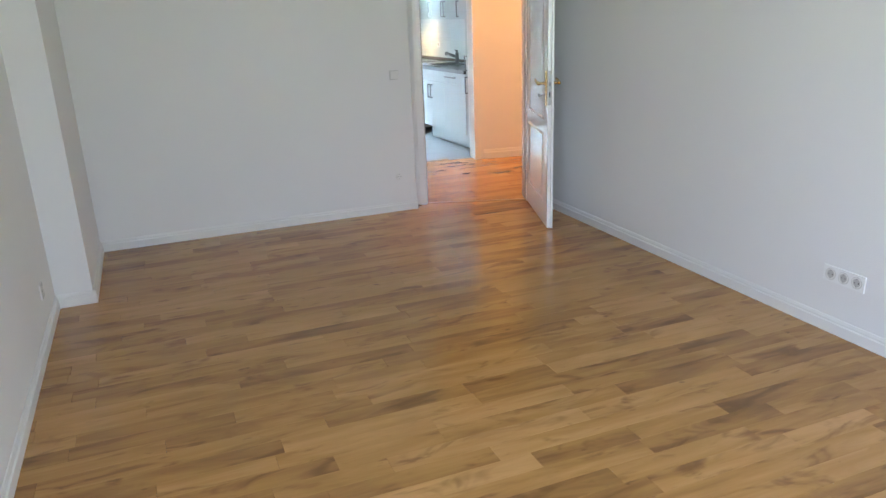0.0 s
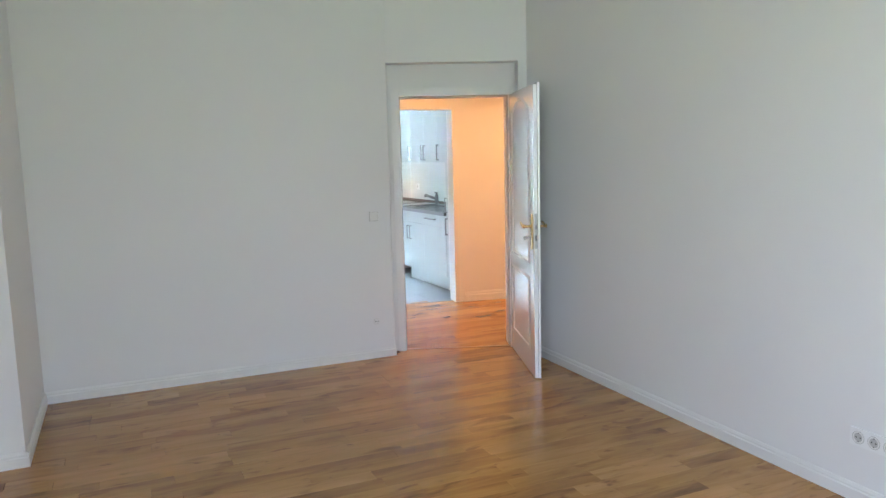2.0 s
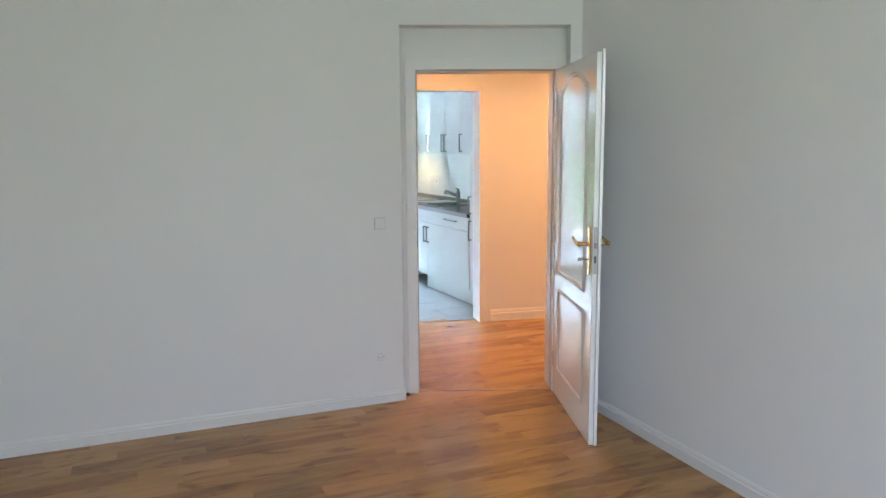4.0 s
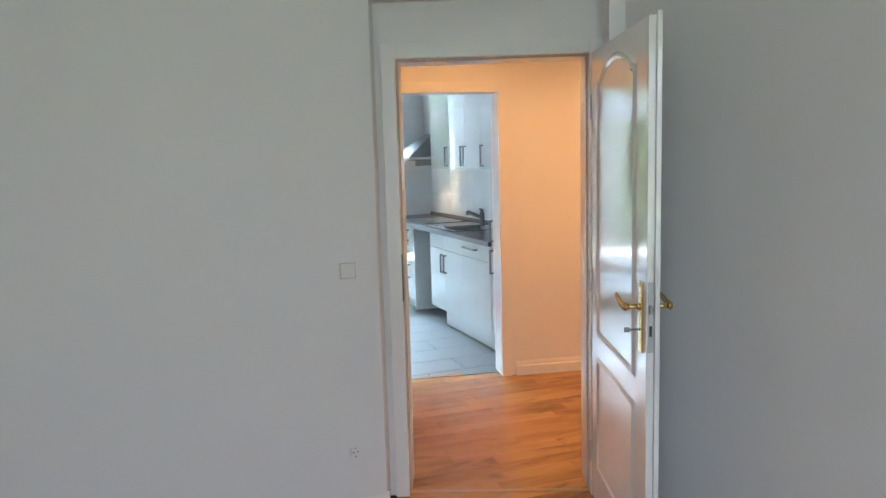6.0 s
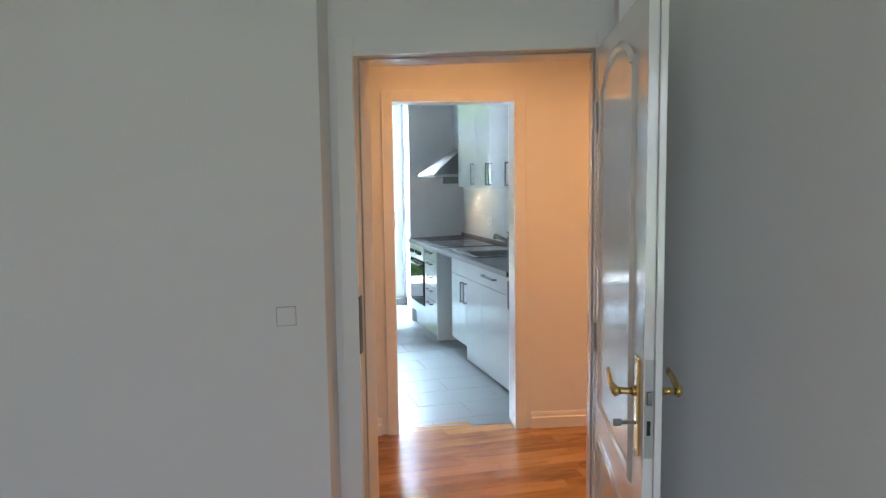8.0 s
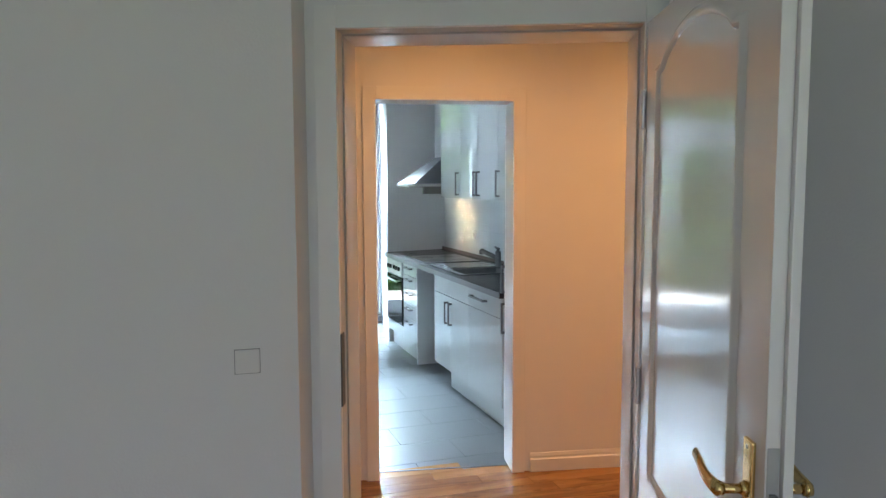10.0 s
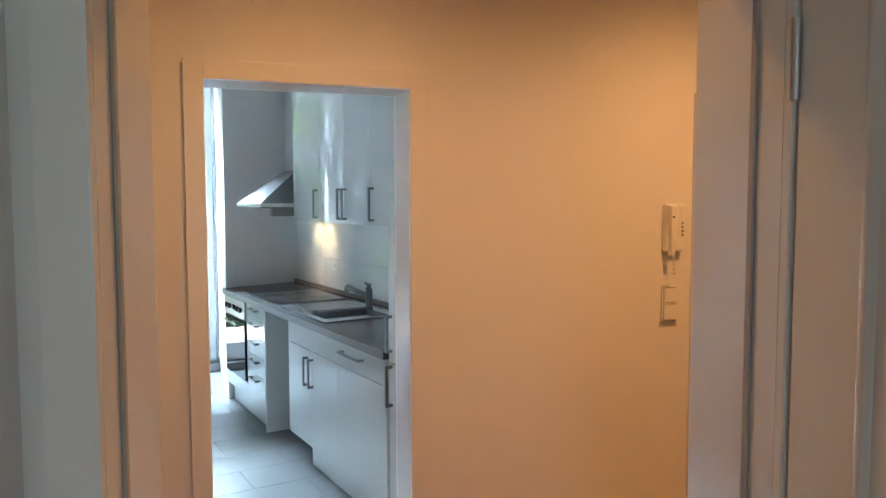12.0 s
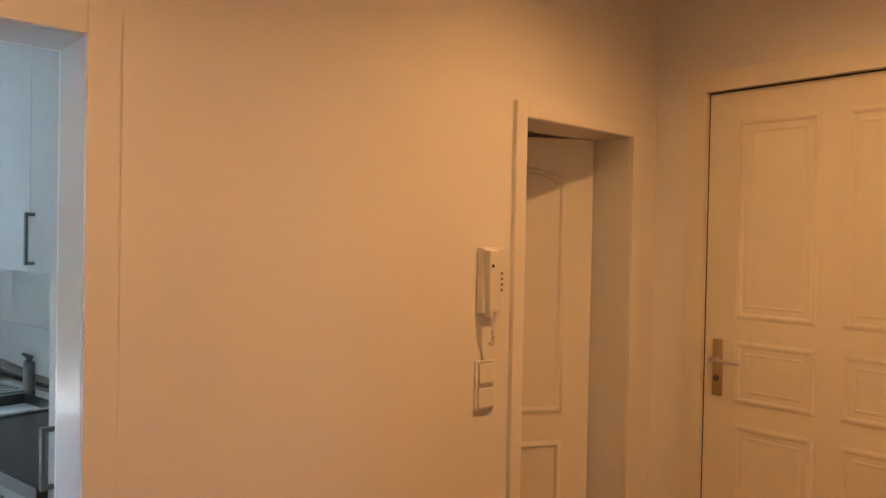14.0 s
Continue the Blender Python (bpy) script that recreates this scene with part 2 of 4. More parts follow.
def part(name, bm, material, parent=None, label="", smooth=False):
    ob = new(name, mesh(name, bm, material, smooth))
    if parent:
        ob.parent = parent
    if label:
        ob["label"] = label
    return ob


def thing(name, m, label, category, group=""):
    ob = new(name)
    ob.empty_display_size = 0.1
    ob.matrix_world = m
    return tagged(ob, label, category, group)


def struct(name, bm, material, label, category, m=M0):
    ob = part(name, bm, material)
    ob.matrix_world = m
    return tagged(ob, label, category, kind="structure")


# ---------------------------------------------------------------- living room shell
YB = -1.3   # wall behind the walker
bm = prism(bmesh.new(), [(-1.0, 5.715), at(MD, -0.09, -0.115), at(MD, -0.09, DT), at(MD, -3.3, DT)], 0, H_LIV)
struct("wall_north", bm, WALL, "plain white painted plaster wall beside the door", "wall")
bm = boxes((-0.09, 1.12, -0.115, DT, 2.215, H_LIV), (-0.09, -0.03, 0.012, DT, 0, 2.215), (-0.03, 0.864, 0.012, DT, 2.0, 2.215),
           (0.864, 0.893, 0.012, DT, 0, 2.215), (0.893, 1.12, -0.115, DT, 0, 2.215))
struct("wall_door_side", bm, WALL, "white painted wall with a shallow niche round the door", "wall", MD)
struct("wall_east", boxes((2.965, 3.12, YB, 5.36, 0, H_LIV)), WALL, "plain white painted plaster wall", "wall")
bm = boxes((-0.85, -0.615, 1.0, 4.66, 0, H_LIV), (-0.85, -0.615, YB, -0.8, 0, H_LIV), (-0.85, -0.615, -0.8, 1.0, 0, 0.75), (-0.85, -0.615, -0.8, 1.0, 2.4, H_LIV), (-0.85, -0.415, 4.66, 5.80, 0, H_LIV))
struct("wall_west", bm, WALL, "white painted wall with a step in it", "wall")
bm = boxes((-0.85, 0.8, YB - 0.25, YB, 0, H_LIV), (2.7, 3.12, YB - 0.25, YB, 0, H_LIV), (0.8, 2.7, YB - 0.25, YB, 2.65, H_LIV), (0.8, 2.7, YB - 0.25, YB, 0, 0.25))
struct("wall_south", bm, WALL, "white painted wall with a tall window", "wall")
bm = boxes((0.8, 0.87, YB - 0.2, YB - 0.13, 0.25, 2.65), (2.63, 2.7, YB - 0.2, YB - 0.13, 0.25, 2.65), (0.87, 2.63, YB - 0.2, YB - 0.13, 0.25, 0.32),
           (0.87, 2.63, YB - 0.2, YB - 0.13, 2.58, 2.65), (1.715, 1.785, YB - 0.2, YB - 0.13, 0.32, 2.58))
struct("window_1", bm, PVC, "tall white window frame with two casements", "window")
bm = boxes((-0.80, -0.73, -0.8, -0.73, 0.75, 2.4), (-0.80, -0.73, 0.93, 1.0, 0.75, 2.4), (-0.80, -0.73, -0.73, 0.93, 0.75, 0.82), (-0.80, -0.73, -0.73, 0.93, 2.33, 2.4), (-0.80, -0.73, 0.065, 0.135, 0.82, 2.33))
struct("window_3", bm, PVC, "white window frame with two casements", "window")
struct("ceiling", boxes((-0.85, 3.12, YB - 0.25, 6.4, H_LIV, H_LIV + 0.15)), CEIL, "plain white ceiling", "ceiling")


def skirting(name, m, runs, h=0.078, d=0.016, label="white painted skirting board with a moulded top"):
    """Boards with a stepped moulding: each run goes from (x0, y0) to (x1, y1) with the room on its left."""
    bm = bmesh.new()
    prof = [(0, 0), (d, 0), (d, h * 0.66), (d * 0.62, h * 0.72), (d * 0.62, h * 0.84), (d * 0.3, h), (0, h)]
    for (x0, y0), (x1, y1) in runs:
        a, b2 = Vector((x0, y0, 0)), Vector((x1, y1, 0))
        n = Vector((0, 0, 1)).cross((b2 - a).normalized())
        ra = [bm.verts.new(a + n * p + Vector((0, 0, q))) for p, q in prof]
        rb = [bm.verts.new(b2 + n * p + Vector((0, 0, q))) for p, q in prof]
        k = len(prof)
        for i in range(k):
            bm.faces.new((ra[i], ra[(i + 1) % k], rb[(i + 1) % k], rb[i]))
        bm.faces.new(ra[::-1]), bm.faces.new(rb)
    bmesh.ops.recalc_face_normals(bm, faces=bm.faces)
    return struct(name, bm, TRIM, label, "baseboard", m)


xe, ye = at(MD, -0.09, -0.115)
skirting("baseboard", M0, [((xe + 0.012, 5.713), (-0.415, 5.715)), ((-0.415, 5.715), (-0.415, 4.646)), ((-0.399, 4.66), (-0.615, 4.66)), ((-0.615, 4.66), (-0.615, YB)),
                           ((2.965, YB), (2.965, 5.33))])

# ---------------------------------------------------------------- hall shell
bm = boxes((-3.2, -0.744, 0.015, 0.20, 0, H_HALL), (0.03, 1.29, 0.015, 0.20, 0, H_HALL), (-0.744, 0.03, 0.015, 0.20, 2.0, H_HALL),
           (1.29, 1.955, 0.015, 0.20, 2.0, H_HALL), (1.955, 2.35, 0.015, 0.20, 0, H_HALL))
struct("wall_hall_far", bm, WALL, "white hall wall lit warm by the lamps, with two doorways", "wall", MH)
bm = boxes((2.105, 2.35, -0.19, 0.015, 0, H_HALL), (2.105, 2.35, -3.2, -1.15, 0, H_HALL), (2.105, 2.35, -1.15, -0.19, 2.16, H_HALL))
struct("wall_hall_end", bm, WALL, "white hall wall round the entrance door", "wall", MH)
struct("wall_hall_near", boxes((1.12, 3.6, 0.05, DT, 0, H_HALL)), WALL, "white hall wall", "wall", MD)
struct("wall_hall_left", boxes((-2.6, -2.4, -1.15, 0.015, 0, H_HALL)), WALL, "white hall wall", "wall", MH)
bm = prism(bmesh.new(), [at(MH, -2.6, 0.2), at(MD, -3.2, DT - 0.015), at(MD, 3.5, DT - 0.015), at(MH, 2.35, -2.0), at(MH, 2.35, 0.2)], H_HALL, H_HALL + 0.1)
struct("ceiling_hall", bm, CEIL, "white hall ceiling with spotlights", "ceiling")
skirting("baseboard_hall", MH, [((1.29 - 0.03, 0.015), (0.10, 0.015)), ((-0.815, 0.015), (-2.4, 0.015)), ((2.105, -0.12), (2.105, 0.0))], h=0.10, d=0.018)
for su, sv in SPOTS:
    bm = bmesh.new()
    x, y = at(MH, su, sv)
    tube(bm, [(x, y, H_HALL - 0.012), (x, y, H_HALL)], 0.042, 24)
    tagged(part("ceiling_spotlight", bm, STEEL), "round recessed ceiling spotlight with a metal ring", "ceiling light", "hall spotlights")

# room behind the ajar door
bm = boxes((1.1, 1.2, 0.2, 1.6, 0, 2.5), (2.3, 2.4, 0.2, 1.6, 0, 2.5), (1.1, 2.4, 1.6, 1.7, 0, 2.5), (1.1, 2.4, 0.201, 1.7, 2.002, 2.6), (1.1, 2.4, 0.201, 1.7, -0.1, -0.002))
struct("wall_side_room", bm, WALL, "white walls of a small dark room", "wall", MH)

# ---------------------------------------------------------------- kitchen shell
struct("wall_kitchen_east", boxes((0.02, 0.2, -0.72, 4.2, 0, H_KIT)), WALL, "white kitchen wall behind the cabinets", "wall", MK)
struct("wall_kitchen_west", boxes((-2.45, -2.25, -0.9, 4.4, 0, H_KIT)), WALL, "white kitchen wall", "wall", MK)
bm = prism(bmesh.new(), [(-0.632, 2.767), (0.02, 2.93), (0.02, 4.3), (-0.36, 4.3), (-0.434, 3.80)], 0, H_KIT)
struct("wall_kitchen_pier", bm, WALL, "white wall end beside the balcony door", "wall", MK)
WX0, WX1, WV = -1.06, 0.0, 0.0
bm = boxes((-2.0, WX0, WV, WV + 0.3, 0, H_KIT), (WX0, WX1, WV, WV + 0.3, 2.72, H_KIT), (WX1, 0.05, WV + 0.05, WV + 0.3, 0, H_KIT), (WX0, WX1, WV, WV + 0.3, -0.05, 0.06))
struct("wall_kitchen_north", bm, WALL, "white kitchen wall round the balcony door", "wall", MF)
struct("ceiling_kitchen", boxes((-2.45, 0.3, -0.9, 4.6, H_KIT, H_KIT + 0.1)), CEIL, "white kitchen ceiling", "ceiling", MK)

# ---------------------------------------------------------------- balcony door
def balcony_door():
    d = new("window_2")
    d.matrix_world = MF
    tagged(d, "white balcony door with a transom light above it", "balcony door", kind="structure")
    y0, y1 = WV + 0.10, WV + 0.18
    part("window_frame", boxes((WX0, WX0 + 0.06, y0, y1, 0.06, 2.72), (WX1 - 0.06, WX1, y0, y1, 0.06, 2.72), (WX0 + 0.06, WX1 - 0.06, y0, y1, 2.65, 2.72),
                               (WX0 + 0.06, WX1 - 0.06, y0, y1, 2.03, 2.14), (WX0 + 0.06, WX1 - 0.06, y0, y1, 0.06, 0.12), bevel=0.004), PVC, d)
    sash = part("sash", boxes((WX0 + 0.06, WX0 + 0.13, y0 - 0.02, y1, 0.12, 2.03), (WX1 - 0.13, WX1 - 0.06, y0 - 0.02, y1, 0.12, 2.03),
                              (WX0 + 0.13, WX1 - 0.13, y0 - 0.02, y1, 1.95, 2.03), (WX0 + 0.13, WX1 - 0.13, y0 - 0.02, y1, 0.12, 0.24), bevel=0.004), PVC, d)
    part("handle", boxes((WX1 - 0.11, WX1 - 0.08, y0 - 0.035, y0 - 0.02, 0.98, 1.12), (WX1 - 0.105, WX1 - 0.085, y0 - 0.07, y0 - 0.055, 0.94, 1.08), (WX1 - 0.105, WX1 - 0.085, y0 - 0.06, y0 - 0.03, 1.05, 1.08), bevel=0.004), PVC, sash, "white lever handle")
    part("transom_sash", boxes((WX0 + 0.06, WX0 + 0.12, y0 - 0.02, y1, 2.14, 2.65), (WX1 - 0.12, WX1 - 0.06, y0 - 0.02, y1, 2.14, 2.65),
                               (WX0 + 0.12, WX1 - 0.12, y0 - 0.02, y1, 2.14, 2.20), (WX0 + 0.12, WX1 - 0.12, y0 - 0.02, y1, 2.59, 2.65), bevel=0.004), PVC, d)
    for z0, z1, e in ((0.24, 1.95, 0.13), (2.20, 2.59, 0.12)):
        p = part("pane", boxes((WX0 + e, WX1 - e, y0 + 0.03, y0 + 0.036, z0, z1)), GLASS, d)
        p.visible_shadow = False
    part("threshold", boxes((WX0, WX1, WV - 0.03, WV + 0.1, 0.0, 0.075), bevel=0.004), DARKM, d, "dark metal threshold")


balcony_door()


# ---------------------------------------------------------------- doors
def frame_set(name, m, w, h, depth, casing, label, front=0.0, rebate=True):
    """A white door lining with a casing on both sides: opening from x 0 to w."""
    ob = new(name)
    ob.matrix_world = m
    tagged(ob, label, "door frame", kind="structure")
    c, f = casing, front
    for y0, y1, nm in ((f - 0.004, f + 0.014, "casing"), (depth - 0.012, depth + 0.003, "rear_casing")):
        for x0, x1, z0, z1 in ((-c, 0, 0, h + c), (w, w + c, 0, h + c), (0, w, h, h + c)):
            part(nm, boxes((x0, x1, y0, y1, z0, z1), bevel=0.0035), TRIM, ob)
    if not rebate:
        part("lining", boxes((-0.02, 0, f + 0.014, depth - 0.012, 0, h), (w, w + 0.02, f + 0.014, depth - 0.012, 0, h), (0, w, f + 0.014, depth - 0.012, h, h + 0.012)), SATIN, ob)
        return ob
    r, q = 0.006, f + 0.082
    part("lining", boxes((-0.02, r, q, depth - 0.012, 0, h), (w - r, w + 0.02, q, depth - 0.012, 0, h),
                         (-0.02, 0, f + 0.014, q, 0, h), (w, w + 0.02, f + 0.014, q, 0, h), (0, w, f + 0.014, q, h, h + 0.012)), SATIN, ob)
    part("head_lining", boxes((r, w - r, q, depth - 0.012, h - r, h + 0.012)), SATIN, ob)
    part("seal", boxes((0.001, 0.0055, q - 0.010, q - 0.0001, 0, h - 0.002), (w - 0.0055, w - 0.001, q - 0.010, q - 0.0001, 0, h - 0.002), (0.0055, w - 0.0055, q - 0.010, q - 0.0001, h - 0.0055, h - 0.001)), SEAL, ob, "grey rubber seal")
    return ob


DW, DH = 0.834, 1.980
liv_frame = frame_set("door_frame_1", MD, DW, DH, DT, 0.062, "glossy white lacquered door frame set in a niche")
part("strike_plate", boxes((-0.0005, 0.004, -0.002, 0.034, 0.92, 1.13)), mat("strike_metal", (0.10, 0.10, 0.10), 0.45, 0.4, vary=0.1), liv_frame, "dark metal strike plate")
frame_set("door_frame_2", MH @ plan(-0.714, 0, 0), 0.714, DH, 0.20, 0.066, "white lacquered frame of the open kitchen doorway", rebate=False)
side_frame = frame_set("door_frame_3", MH @ plan(1.322, 0, 0), 0.60, DH, 0.20, 0.05, "white frame of a deep doorway", rebate=False)


def moulding(bm, path, y, side, w=0.022, h=0.009):
    """A raised half-round border along a closed path in the x-z plane, on the face y; side: which way it stands out."""
    pts = [Vector((x, 0, z)) for x, z in path]
    n = len(pts)
    prof = [(-w / 2, 0), (-w * 0.34, h * 0.7), (-w * 0.1, h), (w * 0.15, h * 0.75), (w * 0.35, h * 0.2), (w / 2, 0)]
    rings = []
    for i in range(n):
        d1, d2 = (pts[i] - pts[i - 1]).normalized(), (pts[(i + 1) % n] - pts[i]).normalized()
        t = (d1 + d2).normalized()
        nn = Vector((t.z, 0, -t.x))
        k = 1 / max(0.5, math.sqrt((1 + d1.dot(d2)) / 2))
        rings.append([bm.verts.new((pts[i].x + nn.x * a * k, y + side * b, pts[i].z + nn.z * a * k)) for a, b in prof])
    for i in range(n):
        q, s = rings[i], rings[(i + 1) % n]
        for j in range(len(prof) - 1):
            bm.faces.new((q[j], q[j + 1], s[j + 1], s[j]))
    bmesh.ops.recalc_face_normals(bm, faces=bm.faces)
    return bm


def rect(x0, x1, z0, z1):
    return [(x0, z0), (x1, z0), (x1, z1), (x0, z1)]


def arch(x0, x1, z0, z1, rise):
    """A panel whose top swings up from two shoulders to a broad rounded crest."""
    w = x1 - x0
    top = [(x1, z1 - rise)]
    for i in range(0, 25):
        a = 0.07 + 0.86 * i / 24
        k = abs(a - 0.5) / 0.43
        top.append((x1 - a * w, z1 - rise + 0.004 + rise * math.cos(k * math.pi / 2) ** 0.75))
    return [(x0, z0), (x1, z0), *top, (x0, z1 - rise)]


def lever(parent, y, side, x, z, metal, reach=0.11, dirx=1):
    """A swan-necked lever handle with its long rounded plate on the face y of a leaf."""
    p = part("handle_plate", boxes((x - 0.019, x + 0.019, min(y, y + side * 0.008), max(y, y + side * 0.008), z - 0.155, z + 0.085), bevel=0.0038), metal, parent)
    bm = bmesh.new()
    for dz in (-0.143, 0.073):
        disc(bm, (x, y + side * 0.008, z + dz), (0, side, 0), 0.004, 0.0012, 10)
    part("screw", bm, STEEL, p)
    bm = bmesh.new()
    disc(bm, (x, y + side * 0.008, z - 0.078), (0, side, 0), 0.006, 0.0008, 12)
    part("keyhole", bm, HOLE_SHADE, p)
    bm = bmesh.new()
    tube(bm, [(x, y + side * 0.008, z), (x, y + side * 0.016, z)], 0.0135, 16, 0.011)
    tube(bm, [(x, y, z), (x, y + side * 0.058, z)], 0.0085, 12)
    tube(bm, [(x, y + side * 0.046, z), (x, y + side * 0.060, z)], 0.0115, 14)
    tube(bm, [(x + dirx * 0.000, y + side * 0.054, z), (x + dirx * 0.018, y + side * 0.057, z), (x + dirx * 0.042, y + side * 0.058, z + 0.001), (x + dirx * 0.062, y + side * 0.058, z + 0.004),
              (x + dirx * 0.082, y + side * 0.057, z + 0.011), (x + dirx * reach, y + side * 0.055, z + 0.016)], 0.0085, 12, 0.0065, 1.7)
    part("door_handle", bm, metal, parent, "", True)


def panel_door(name, m, w, h, label, metal, z_split=(0.185, 0.675, 0.79, 1.905), thick=0.04, rise=0.07):
    """A leaf from the hinge at x 0 to w, z 0.008 up; both faces panelled."""
    d = thing(name, m, label, "door")
    part("leaf", boxes((0, w - 0.013, 0, thick * 0.6, 0.008, h - 0.012), (0.0, w, thick * 0.6, thick, 0.009, h), bevel=0.002), LEAFPAINT, d)
    a, b, c, e = z_split
    for y, s in ((0, -1), (thick, 1)):
        bm = bmesh.new()
        moulding(bm, rect(0.125, w - 0.16, a, b), y, s, 0.026, 0.010)
        part("lower_panel", bm, LEAFPAINT, d, "", True)
        bm = bmesh.new()
        moulding(bm, arch(0.125, w - 0.16, c, e, rise), y, s, 0.026, 0.010)
        part("upper_panel", bm, LEAFPAINT, d, "", True)
        lever(d, y, s, w - 0.068, 1.045, metal, 0.12, -1)
    return d


hinge = MD @ Vector((0.838, -0.012, 0))
tip = MD @ Vector((0.877, -0.868, 0))
ang = math.degrees(math.atan2(tip.y - hinge.y, tip.x - hinge.x))
# the face towards the hall is y = 0 in the leaf's frame
MLEAF = plan(hinge.x, hinge.y, ang)
liv_door = panel_door("door", MLEAF @ plan(0, -0.0, 0), 0.852, 1.988, "glossy white panelled door with an arched panel, standing open", BRASS)
part("lock_plate", boxes((0.8385, 0.8405, 0.003, 0.022, 0.90, 1.135)), mat("zinc_plate", (0.42, 0.42, 0.41), 0.45, 0.5, vary=0.08, vary_scale=30), liv_door, "steel lock face plate")
part("latch", boxes((0.839, 0.852, 0.007, 0.018, 1.030, 1.060), bevel=0.002), DARKM, liv_door)
part("deadbolt_hole", boxes((0.8406, 0.8412, 0.008, 0.017, 0.955, 0.99)), HOLE_SHADE, liv_door)
bm = bmesh.new()
tube(bm, [(0.784, -0.006, 0.967), (0.784, -0.045, 0.967)], 0.0035, 8)
box(bm, 0.782, 0.786, -0.060, -0.040, 0.958, 0.976, 0.0015)
part("key", bm, DARKM, liv_door, "small steel key in the lock")
for z in (0.22, 1.0, 1.75):
    bm = bmesh.new()
    tube(bm, [(DW - 0.003, -0.013, z - 0.05), (DW - 0.003, -0.013, z + 0.05)], 0.0065, 12)
    part("hinge", bm, STEEL, liv_frame, "steel hinge pin")

# the ajar door of the small room, hung on the far jamb
hp = MH @ Vector((1.918, 0.197, 0))
side_door = panel_door("door", plan(hp.x, hp.y, -8.5 + 152), 0.60, 1.979, "cream white panelled door standing ajar", BRASS, z_split=(0.185, 0.80, 0.93, 1.85), rise=0.04)


def entrance_door():
    d = thing("entrance_door", MH @ plan(2.105, -0.205, -90), "cream painted old panelled entrance door, closed", "door")
    w, h = 0.90, 2.14
    part("leaf", boxes((0, w, 0.012, 0.055, 0.01, h), bevel=0.002), CREAM, d)
    # dark strips stand in for the shade in the gap round the leaf
    part("gap", boxes((-0.006, -0.0005, 0.0155, 0.05, 0, h + 0.006), (-0.006, w + 0.006, 0.0155, 0.05, h + 0.001, h + 0.006), (w + 0.0005, w + 0.006, 0.0155, 0.05, 0, h)), HOLE_SHADE, d)
    for x0, x1 in ((0.125, 0.385), (0.485, 0.745)):
        for z0, z1 in ((1.325, 2.025), (1.02, 1.225), (0.25, 0.925)):
            bm = bmesh.new()
            moulding(bm, rect(x0, x1, z0, z1), 0.012, -1, 0.024, 0.006)
            moulding(bm, rect(x0 + 0.035, x1 - 0.035, z0 + 0.035, z1 - 0.035), 0.012, -1, 0.012, 0.0022)
            part("panel", bm, CREAM, d, "", False)
    part("handle_plate", boxes((0.035, 0.072, 0.002, 0.012, 1.025, 1.235), bevel=0.003), mat("dull_brass", (0.52, 0.43, 0.27), 0.38, 0.8, vary=0.1, vary_scale=25), d, "long dull brass lock plate")
    bm = bmesh.new()
    tube(bm, [(0.053, 0.004, 1.163), (0.053, -0.045, 1.163)], 0.009, 12)
    tube(bm, [(0.048, -0.045, 1.163), (0.16, -0.048, 1.160)], 0.008, 12, 0.007)
    part("door_handle", bm, STEEL, d, "steel lever handle", True)
    bm = bmesh.new()
    disc(bm, (0.053, 0.002, 1.09), (0, -1, 0), 0.012, 0.006)
    part("lock_cylinder", bm, DARKM, d)
    fr = boxes((-0.075, -0.006, -0.012, 0.08, 0, h + 0.08), (w + 0.006, w + 0.07, -0.012, 0.08, 0, h + 0.08), (-0.006, w + 0.006, -0.012, 0.08, h + 0.006, h + 0.08), bevel=0.003)
    f = part("door_frame_4", fr, CREAM)
    f.matrix_world = d.matrix_world.copy()
    tagged(f, "cream painted frame of the entrance door", "door frame", kind="structure")


entrance_door()


# ---------------------------------------------------------------- switches and sockets
# grey that paints the shadow line round a switch rocker
ROCKER_SHADE = mat("rocker_shade", (0.33, 0.32, 0.31), 0.7, vary=0.05)
SOCKW = mat("socket_plate", (0.88, 0.88, 0.87), 0.22, vary=0.01)
SWFR = mat("switch_frame", (0.78, 0.775, 0.76), 0.35, vary=0.02)


def rocker(m, label="white square light switch"):
    s = thing("light_switch", m, label, "light switch", "white switches")
    part("plate", boxes((-0.0405, 0.0405, -0.010, 0, -0.0405, 0.0405), bevel=0.004), SWFR, s)
    part("rocker", boxes((-0.0315, 0.0315, -0.0165, -0.008, -0.0315, 0.0315), bevel=0.004), PLAST, s)
    # flat sheet whose grey rim draws that shadow line
    part("gap", boxes((-0.0335, 0.0335, -0.0106, -0.0098, -0.0335, 0.0335)), ROCKER_SHADE, s)
    return s


